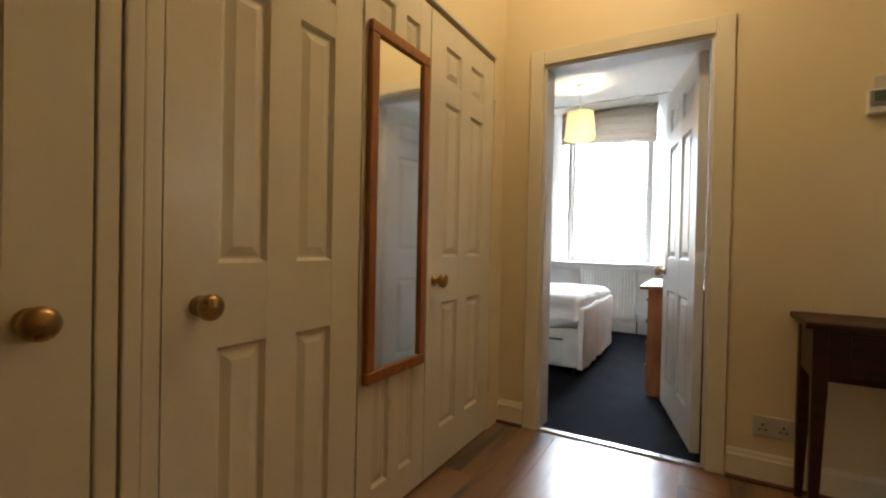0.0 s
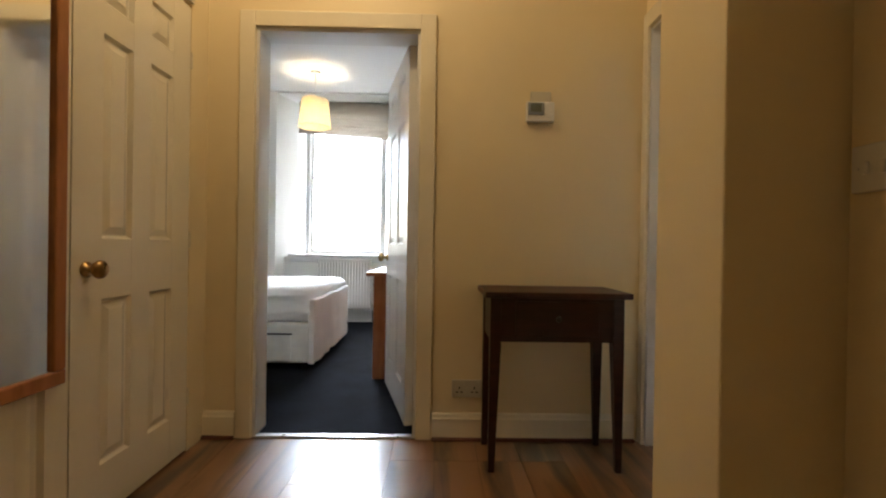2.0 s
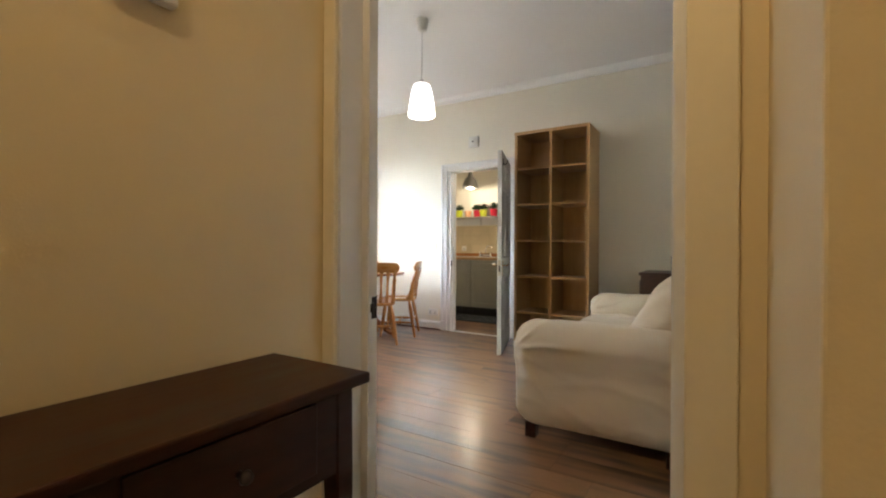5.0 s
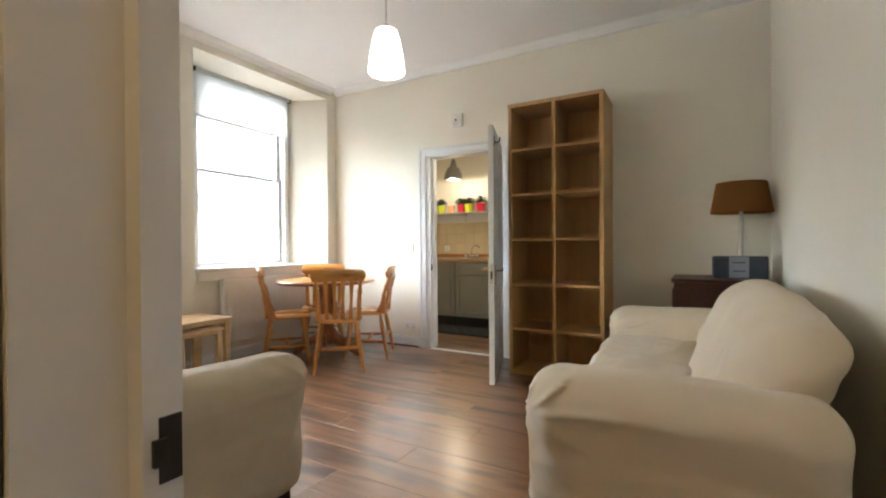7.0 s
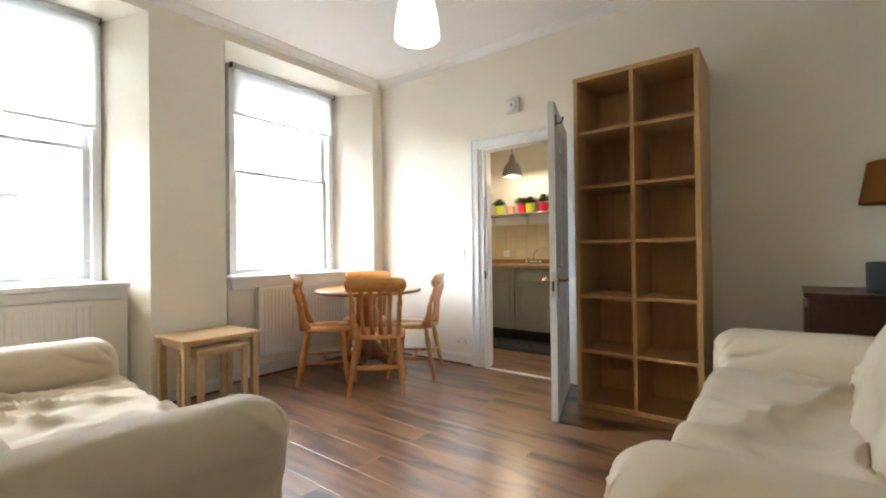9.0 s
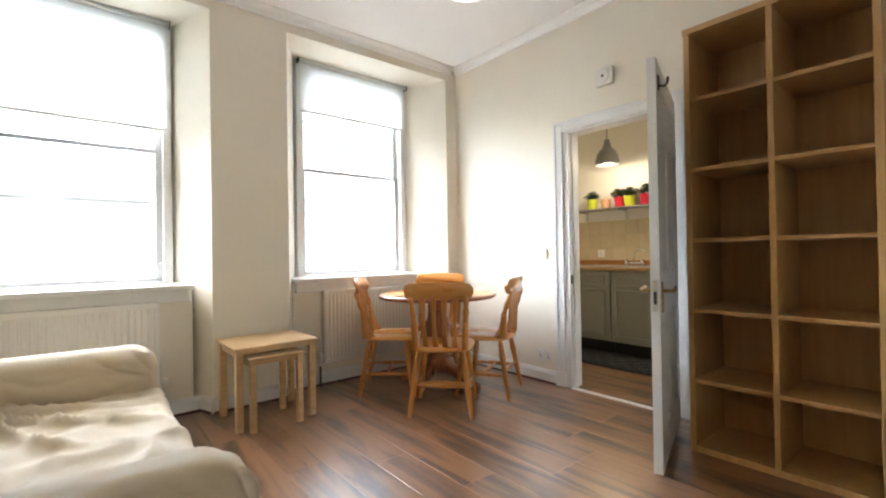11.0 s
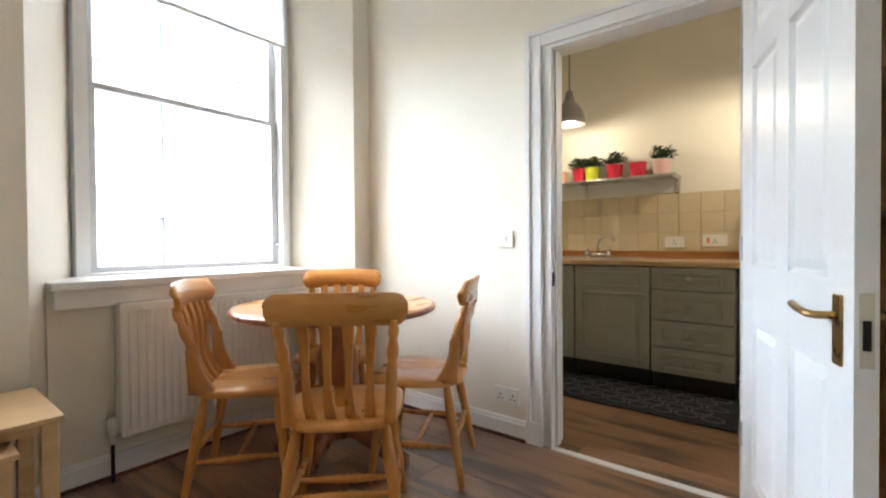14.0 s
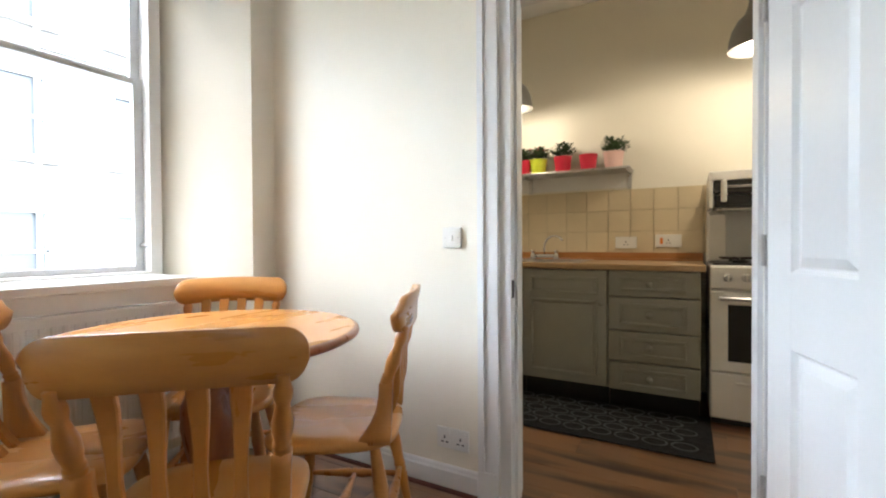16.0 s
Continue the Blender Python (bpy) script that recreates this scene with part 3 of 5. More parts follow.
for z in (0.3, 1.0, 1.7):
    hinge_k = thing("hinge", "small steel butt hinge on the kitchen door", "hinge", pose(5.048, 3.436, z))
    part("knuckle", lathe([(0.007, -0.045), (0.007, 0.045)], 8), STEEL, hinge_k)

# ---- windows ----


def sash_window(name, label, x0, x1, z0, z1, rail, y, frame_mat, sash_mat, latch=True, stile=0.028):
    """A sliding sash window with two lights, seen from the room."""
    w = thing(name, label, "window", kind="structure")
    part("window_frame", boxes((x0 - 0.055, x0, y - 0.06, y + 0.1, z0 - 0.04, z1), (x1, x1 + 0.055, y - 0.06, y + 0.1, z0 - 0.04, z1), (x0 - 0.055, x1 + 0.055, y - 0.06, y + 0.1, z1, z1 + 0.06), (x0, x1, y - 0.06, y + 0.1, z0 - 0.04, z0), bevel=0.003), frame_mat, w)
    for nm, a, b, yy in (("lower_sash", z0, rail + 0.014, y), ("upper_sash", rail - 0.014, z1, y + 0.026)):
        s, q = stile, 0.028
        part(nm, boxes((x0, x0 + s, yy, yy + 0.024, a, b), (x1 - s, x1, yy, yy + 0.024, a, b), (x0 + s, x1 - s, yy, yy + 0.024, a, a + q), (x0 + s, x1 - s, yy, yy + 0.024, b - q, b), bevel=0.002), sash_mat, w)
        g = part("pane", boxes((x0 + s, x1 - s, yy + 0.010, yy + 0.014, a + q, b - q)), GLASS, w)
        g.visible_shadow = False
    if latch:
        bm = tube([(x1 - 0.012, y - 0.002, z0 + 0.13), (x1 - 0.012, y - 0.035, z0 + 0.13), (x1 + 0.03, y - 0.05, z0 + 0.125), (x1 + 0.05, y - 0.05, z0 + 0.13)], 0.009, 8)
        part("window_latch", bm, ALU, w, "grey metal window catch", smooth=True)
    return w


sash_window("window_1", "grey-framed sash window with a street view", 1.61, 2.632, 0.895, 2.72, 1.84, 6.0, SATIN, ALU, stile=0.042)
sash_window("window_2", "grey-framed sash window with a street view", 3.674, 4.70, 0.895, 2.72, 1.825, 6.0, SATIN, ALU, stile=0.042)
sash_window("window_3", "white sash window of the bedroom", -1.335, -0.42, 0.855, 2.66, 1.79, 6.0, SATIN, SATIN, latch=False)
for x0, x1 in ((1.55, 2.76), (3.462, 4.72)):
    structure("window_sill", boxes((x0, x1, 5.595, 5.945, 0.845, 0.880), (x0 + 0.015, x1 - 0.015, 5.625, 5.66, 0.765, 0.845), bevel=0.006), SATIN, "white gloss painted window sill with an apron board", "sill")
structure("window_sill", boxes((-1.50, -0.24, 5.61, 5.945, 0.785, 0.820), (-1.48, -0.26, 5.645, 5.68, 0.725, 0.785), bevel=0.006), SATIN, "white painted bedroom window sill", "sill")


def roller_blind(label, x0, x1, bottom):
    y, top = 5.905, 2.752
    b = thing("roller_blind", label, "blind", pose(x0, y, top))
    w = x1 - x0
    part("roller", lathe([(0.019, 0), (0.019, w)], 16, None, pose(0, 0, 0, 0, 90, 0)), BLIND, b, smooth=True)
    bm = bmesh.new()
    n = 24
    rows = []
    for j in range(2):
        z = [-0.002, bottom - top][j]
        rows.append([bm.verts.new((0.02 + (w - 0.04) * i / n, 0.018 + 0.0025 * math.sin(i * 1.7) * j, z)) for i in range(n + 1)])
    for i in range(n):
        bm.faces.new((rows[0][i], rows[0][i + 1], rows[1][i + 1], rows[1][i]))
    bmesh.ops.solidify(bm, geom=bm.faces[:], thickness=0.001)
    part("cloth", bm, BLIND, b, "translucent white blind cloth")
    part("bottom_bar", boxes((0.02, w - 0.02, 0.012, 0.024, bottom - top - 0.012, bottom - top + 0.012), bevel=0.004), SATIN, b, "slim bar in the hem")
    for x in (-0.006, w + 0.002):
        part("bracket", boxes((x, x + 0.004, -0.025, 0.03, -0.025, 0.035)), IRON, b, "dark metal bracket")
    return b


roller_blind("white translucent roller blind, half lowered", 1.57, 2.672, 1.985)
roller_blind("white translucent roller blind, partly lowered", 3.63, 4.745, 2.325)

# ---- outside ----
structure("ground", boxes((-150, 150, 7, 200, -4.9, -4.5)), ASPHALT, "grey asphalt street far below the windows", "street")


def tenement(x0, x1, y, storeys, each=3.4, attic=2.2):
    t = thing("tenement_building", "grey sandstone tenement across the street", "building", pose(x0, y, -4.5))
    w, h = x1 - x0, each * storeys
    part("wall", boxes((0, w, 0, 9, 0, h)), STONE, t)
    part("roof", boxes((-0.2, w + 0.2, 1.2, 8, h + 0.3, h + 0.3 + attic)), SLATE, t)
    part("cornice", boxes((-0.2, w + 0.2, -0.35, 0.4, h - 0.35, h + 0.3), bevel=0.05), STONE, t)
    for s in range(storeys):
        part("string_course", boxes((0, w, -0.1, -0.003, s * each + 0.35, s * each + 0.6)), STONE, t)
        n = int(w // 2.3)
        for i in range(n):
            cx = (i + 0.5) * w / n
            z0, z1 = s * each + 1.0, s * each + 2.95
            win = part("window", boxes((cx - 0.52, cx + 0.52, -0.02, -0.004, z0, z1)), DARKGLASS, t)
            part("surround", boxes((cx - 0.72, cx - 0.52, -0.09, -0.003, z0, z1), (cx + 0.52, cx + 0.72, -0.09, -0.003, z0, z1), (cx - 0.78, cx + 0.78, -0.12, -0.003, z1, z1 + 0.28), (cx - 0.78, cx + 0.78, -0.16, -0.003, z0 - 0.18, z0)), STONE, win)
            part("sash", boxes((cx - 0.52, cx + 0.52, -0.045, -0.022, (z0 + z1) / 2 - 0.035, (z0 + z1) / 2 + 0.035), (cx - 0.52, cx - 0.45, -0.045, -0.022, z0, z1), (cx + 0.45, cx + 0.52, -0.045, -0.022, z0, z1)), SATIN, win)
    for i in range(3):
        part("drainpipe", lathe([(0.06, 0), (0.06, h - 0.4)], 8, None, pose((i + 0.5) * w / 3 + 0.3, -0.14, 0)), STONE, t)
    return t


tenement(-0.6, 4.2, 17.5, 2, 3.75, 0.3)
tenement(4.3, 27, 18.1, 4)

# ---- hall things ----


def console_table():
    t = thing("console_table", "dark mahogany console table with one drawer against the hall wall", "table", pose(0.483, 2.052, 0))
    w, d = 0.612, 0.335
    part("tabletop", boxes((0, w, 0, d, 0.73, 0.755), bevel=0.005), DARKWOOD, t)
    part("apron", boxes((0.03, w - 0.03, 0.035, d - 0.02, 0.545, 0.73)), DARKWOOD, t)
    dr = part("drawer", boxes((0.13, w - 0.13, 0.028, 0.04, 0.57, 0.715), bevel=0.003), DARKWOOD, t)
    part("drawer_knob", lathe([(0.007, 0), (0.006, 0.012), (0.013, 0.018), (0.011, 0.026), (0, 0.028)], 14, None, pose(w / 2, 0.028, 0.645, 90)), IRON, dr, "small dark knob", smooth=True)
    for x in (0.025, w - 0.025):
        for y in (0.03, d - 0.02):
            bm = bmesh.new()
            sx, sy = (1 if x < 0.3 else -1), (1 if y < 0.15 else -1)
            rings = []
            for z, s in ((0.0, 0.026), (0.52, 0.046), (0.729, 0.046)):
                rings.append([bm.verts.new(p) for p in ((x, y, z), (x + sx * s, y, z), (x + sx * s, y + sy * s, z), (x, y + sy * s, z))])
            for a, b in zip(rings, rings[1:]):
                for i in range(4):
                    bm.faces.new((a[i], a[(i + 1) % 4], b[(i + 1) % 4], b[i]))
            bm.faces.new(rings[0])
            bm.faces.new(rings[-1])
            bmesh.ops.bevel(bm, geom=[e for e in bm.edges if abs(e.verts[0].co.z - e.verts[1].co.z) > 0.1], offset=0.003, segments=1, affect="EDGES")
            part("leg", bm, DARKWOOD, t)
    return t


console_table()


def wall_mirror():
    m = thing("wall_mirror", "tall wall mirror in an orange-brown wooden frame", "mirror", pose(-0.829, 1.203, 0.519, 0, 0, 90))
    w, h, f, t = 0.364, 1.236, 0.042, 0.022
    for nm, b in (("frame_rail", (0, w, -t, 0, 0, f)), ("frame_rail", (0, w, -t, 0, h - f, h)), ("frame_stile", (0, f, -t, 0, f, h - f)), ("frame_stile", (w - f, w, -t, 0, f, h - f))):
        part(nm, boxes(b, bevel=0.005), FRAMEWOOD, m)
    part("mirror_glass", boxes((f - 0.004, w - f + 0.004, -0.010, -0.004, f - 0.004, h - f + 0.004)), MIRROR, m, "silvered mirror glass")
    return m


wall_mirror()


def socket(m, label, w=0.146, h=0.086, gangs=2, material=PLASTIC, switch=True):
    s = thing("wall_socket", label, "socket", m)
    part("plate", boxes((-w / 2, w / 2, -0.010, 0, -h / 2, h / 2), bevel=0.003), material, s)
    for g in range(gangs):
        cx = (g - (gangs - 1) / 2) * w / 2
        for dx, dz, a, b in ((0, 0.014 - 0.01, 0.003, 0.006), (-0.011, -0.016, 0.006, 0.0025), (0.011, -0.016, 0.006, 0.0025)):
            part("pin_hole", boxes((cx + dx - a, cx + dx + a, -0.0115, -0.0095, dz - b, dz + b)), BLACK, s)
        if switch:
            part("rocker", boxes((cx + 0.012, cx + 0.024, -0.015, -0.009, 0.016, 0.034), bevel=0.002), material, s)
    return s


def light_switch(m, label, rockers=1, w=0.086):
    s = thing("light_switch", label, "switch", m)
    part("plate", boxes((-w / 2, w / 2, -0.010, 0, -0.043, 0.043), bevel=0.003), PLASTIC, s)
    for g in range(rockers):
        cx = (g - (rockers - 1) / 2) * 0.03
        part("rocker", boxes((cx - 0.006, cx + 0.006, -0.016, -0.009, -0.012, 0.012), bevel=0.003), PLASTIC, s)
    for x in (-0.03, 0.03):
        part("screw", lathe([(0.003, 0), (0.0, 0.002)], 8, None, pose(x, -0.010, 0, 90)), STEEL, s)
    return s


socket(pose(0.438, 2.40, 0.250), "cream double socket above the hall skirting", material=AGED)
light_switch(pose(1.05, 1.005, 1.09, 0, 0, -90), "white double light switch on the hall wall", 2, 0.09)


def thermostat():
    t = thing("thermostat", "white wall thermostat with a small grey display", "thermostat", pose(0.702, 2.40, 1.545))
    part("case", boxes((0, 0.135, -0.032, -0.002, 0, 0.097), bevel=0.006), PLASTIC, t)
    part("bezel", boxes((0.006, 0.084, -0.038, -0.032, 0.030, 0.090), bevel=0.003), SILVER, t, "grey bezel")
    part("display", boxes((0.018, 0.070, -0.0395, -0.0375, 0.045, 0.085)), LCD, t, "dark display")
    part("backplate", boxes((0.022, 0.122, -0.014, -0.001, 0.094, 0.150), bevel=0.004), AGED, t, "aged cream upper plate")
    part("button", boxes((0.095, 0.125, -0.035, -0.031, 0.02, 0.04), bevel=0.002), PLASTIC, t)
    return t


thermostat()


def hall_ceiling_lamp():
    c = thing("ceiling_light", "small lit glass bowl on the hall ceiling", "ceiling light", pose(0.05, 1.7, 2.90))
    part("base", lathe([(0.07, -0.02), (0.07, 0)], 20), PLASTIC, c)
    part("bulb", lathe([(0.0, -0.12), (0.022, -0.11), (0.03, -0.085), (0.022, -0.055), (0.014, -0.02)], 14), KGLOW, c, "lit bulb", smooth=True)
    return c


hall_ceiling_lamp()

# ---- bedroom things ----


def wrinkle(v, amp, f=(5, 5, 5), seed=0.0):
    p = Vector((v.x * f[0] + seed, v.y * f[1] + seed * 1.7, v.z * f[2] - seed))
    return amp * (noise.noise(p) + 0.55 * (0.5 - abs(noise.noise(p * 2.1 + Vector((3.1, 7.7, 1.3))))) + 0.2 * noise.noise(p * 4.7))


def folds(v, amp, f, seed):
    """Sharp creases of loose cloth."""
    p = Vector((v.x * f[0] + seed, v.y * f[1] - seed * 0.7, v.z * f[2] + seed * 1.3))
    p += Vector((noise.noise(p * 0.6), noise.noise(p * 0.6 + Vector((9, 1, 4))), 0)) * 0.6
    return amp * ((1 - abs(noise.noise(p))) ** 5 + 0.5 * (1 - abs(noise.noise(p * 2.3 + Vector((4, 8, 2))))) ** 6 - 0.35)


def gather(x, y, reach, amp, count, seed):
    """Folds that fan out from one pulled point of a cloth, in a plane."""
    d, a = math.hypot(x, y), math.atan2(y, x)
    a += 0.25 * noise.noise(Vector((d * 3, seed, a)))
    ridge = (1 - abs(math.sin(a * count * 0.5 + seed))) ** 2.5
    return amp * ridge * min(1.0, d / 0.10) * math.exp(-((d / reach) ** 2)) * (0.6 + 0.6 * noise.noise(Vector((a * 3, seed, 5.0))))


def bed():
    b = thing("bed", "double divan bed under a loose white sheet", "bed", pose(-2.57, 3.51, 0.006))
    w, d = 1.93, 1.32
    part("base", soft_box(0, w, 0.0, d, 0.05, 0.36, 0.03, 10), DIVAN, b, "worn pale divan base")
    for x0, x1 in ((0.35, 0.95), (1.22, 1.80)):
        dr = part("drawer", boxes((x0, x1, -0.014, 0.004, 0.08, 0.27), bevel=0.006), DIVAN, b)
        # solid black strip paints the shaded gap above each drawer
        part("piping", boxes((x0 - 0.006, x1 + 0.006, -0.017, 0.002, 0.268, 0.280), bevel=0.002), BLACK, dr, "black strip for the shade in the gap over the drawer")

    def slump(v):
        k = max(0.0, (v.x - 1.3) / 0.63)
        return v + Vector((wrinkle(v, 0.012, (7, 3, 9)) * k, wrinkle(v, 0.012, (9, 3, 6), 4) * (0.3 + k) - folds(v, 0.03, (3, 1, 6), 2) * k, wrinkle(v, 0.014, (5, 5, 2), 9) + folds(v, 0.02, (3, 4, 1), 5) * k))

    part("mattress", soft_box(-0.0, w, -0.005, d, 0.35, 0.60, 0.06, 26, slump), SHEET, b, "white sheet over the mattress", smooth=True)

    def hang(v):
        k = max(0.0, 0.45 - v.z) * 2.0
        return v + Vector((wrinkle(v, 0.03, (2, 9, 3), 2) * (0.3 + k), 0, wrinkle(v, 0.01, (3, 5, 3))))

    part("sheet_edge", soft_box(w - 0.02, w + 0.03, 0.02, d - 0.02, 0.04, 0.52, 0.012, 22, hang), SHEET, b, "loose sheet hanging at the foot end", smooth=True)
    for x in (0.15, w - 0.06):
        for y in (0.08, d - 0.08):
            part("castor", lathe([(0.018, 0.0), (0.022, 0.02), (0.018, 0.05)], 10, None, pose(x, y, 0)), BLACK, b)
    return b


bed()


def chest():
    c = thing("chest_of_drawers", "orange pine chest of drawers behind the bedroom door", "chest of drawers", pose(-0.15, 3.345, 0.006))
    d, w, h = 0.44, 0.85, 0.72
    part("top", boxes((-0.05, d + 0.01, -0.035, w + 0.03, h, h + 0.025), bevel=0.006), CHESTWOOD, c)
    for y in (0, w - 0.02):
        part("side", boxes((0, d, y, y + 0.02, 0.0, h), bevel=0.002), CHESTWOOD, c)
    part("back", boxes((d - 0.012, d, 0.02, w - 0.02, 0.06, h)), CHESTWOOD, c)
    part("plinth", boxes((0.02, 0.04, 0.02, w - 0.02, 0.0, 0.07)), CHESTWOOD, c)
    for i in range(4):
        z = 0.08 + i * 0.16
        dr = part("drawer", boxes((0.002, 0.03, 0.024, w - 0.024, z, z + 0.152), bevel=0.003), CHESTWOOD, c)
        for y in (0.2, w - 0.2):
            part("drawer_knob", lathe([(0.01, 0), (0.009, 0.012), (0.018, 0.02), (0.012, 0.03), (0, 0.032)], 12, None, pose(0.002, y, z + 0.076, 0, -90, 0)), CHESTWOOD, dr, smooth=True)
    return c


chest()


def radiator(label, x0, x1, z0, z1, y, valve="left"):
    r = thing("radiator", label, "radiator", pose(x0, y, 0))
    w = x1 - x0
    part("panel", boxes((0, w, 0.0, 0.018, z0, z1), bevel=0.006), ENAMEL, r)
    part("panel", boxes((0.01, w - 0.01, 0.052, 0.066, z0 + 0.01, z1 - 0.01), bevel=0.004), ENAMEL, r)
    n = int(w / 0.034)
    for i in range(n):
        x = (i + 0.5) * w / n
        bm = bmesh.new()
        add_prism(bm, [(x - 0.013, 0.001), (x - 0.007, -0.004), (x + 0.007, -0.004), (x + 0.013, 0.001)], z0 + 0.035, z1 - 0.035)
        part("rib", bm, ENAMEL, r)
    part("top_grille", boxes((0.004, w - 0.004, 0.004, 0.062, z1 - 0.004, z1 + 0.004), bevel=0.002), ENAMEL, r)
    for x in (-0.004, w - 0.002):
        part("side_cover", boxes((x, x + 0.006, 0.0, 0.066, z0 + 0.02, z1 + 0.002), bevel=0.002), ENAMEL, r)
    x = -0.03 if valve == "left" else w + 0.03
    v = part("valve", lathe([(0.012, z0 - 0.02), (0.014, z0 + 0.03), (0.02, z0 + 0.035), (0.02, z0 + 0.085), (0.014, z0 + 0.09)], 14, None, pose(x, 0.03, 0)), PLASTIC, r, "white valve head", smooth=True)
    part("pipe", lathe([(0.0075, 0.0), (0.0075, z0 - 0.02)], 10, None, pose(x, 0.03, 0)), IRON, v, "dark pipe to the floor")
    part("tail", tube([(x, 0.03, z0 + 0.005), (0.0 if valve == "left" else w, 0.03, z0 + 0.02)], 0.009), CHROME, v)
    part("bracket", boxes((0.1, 0.13, 0.066, 0.078, z0 + 0.05, z1 - 0.05)), ENAMEL, r)
    return r


radiator("white ribbed radiator under the living room window", 1.62, 2.555, 0.185, 0.772, 5.575, "right")
radiator("white ribbed radiator behind the dining table", 3.69, 4.71, 0.185, 0.772, 5.575, "left")
radiator("white radiator under the bedroom window", -1.123, -0.50, 0.17, 0.765, 5.595, "right")


def pendant_drum():
    p = thing("pendant_lamp", "lit cream drum shade hanging from the bedroom ceiling", "pendant lamp", pose(-1.0, 4.9, 2.734))
    part("rose", lathe([(0.05, -0.02), (0.05, 0)], 18), PLASTIC, p)
    part("cord", tube([(0, 0, -0.02), (0, 0, -0.33)], 0.004), PLASTIC, p)
    bm = bmesh.new()
    seg = 32
    rings = [[bm.verts.new((r * math.cos(2 * math.pi * i / seg), r * math.sin(2 * math.pi * i / seg), z)) for i in range(seg)] for r, z in ((0.165, -0.575), (0.135, -0.29))]
    for i in range(seg):
        bm.faces.new((rings[0][i], rings[0][(i + 1) % seg], rings[1][(i + 1) % seg], rings[1][i]))
    bmesh.ops.solidify(bm, geom=bm.faces[:], thickness=0.0015)
    sh = part("shade", bm, SHADE, p, "cream fabric shade", smooth=True)
    part("rim", lathe([(0.163, -0.578), (0.167, -0.578), (0.167, -0.568), (0.163, -0.568)], 32), SHADE, sh)
    part("bulb", lathe([(0.0, -0.50), (0.025, -0.48), (0.03, -0.45), (0.02, -0.40), (0.014, -0.33)], 14), KGLOW, p, "lit bulb", smooth=True)
    return p


pendant_drum()


def roman_blind():
    b = thing("roman_blind", "taupe fabric blind pulled up unevenly in folds", "blind", pose(-1.435, 5.80, 2.712))
    w = 1.12
    bm = bmesh.new()
    n, k = 40, 34
    grid = []
    for j in range(k + 1):
        s = j / k
        row = []
        for i in range(n + 1):
            u = i / n
            drop = 0.40 + 0.06 * u
            z = -s * drop - (0.05 * s * u * (1 - s) * 3)
            folds = 0.028 * abs(math.sin(s * math.pi * 4.5 + 1.6 * u * s)) * (0.25 + 0.75 * min(1, s * 1.6))
            y = -folds - 0.012 * noise.noise(Vector((u * 7, s * 9, 1.0)))
            row.append(bm.verts.new((u * w, y, z)))
        grid.append(row)
    for j in range(k):
        for i in range(n):
            bm.faces.new((grid[j][i], grid[j][i + 1], grid[j + 1][i + 1], grid[j + 1][i]))
    bmesh.ops.solidify(bm, geom=bm.faces[:], thickness=0.002)
    part("cloth", bm, ROMAN, b, smooth=True)
    part("head_rail", boxes((0, w, 0.003, 0.03, -0.03, 0.008)), PLASTIC, b)
    return b


roman_blind()

# ---- living room things ----


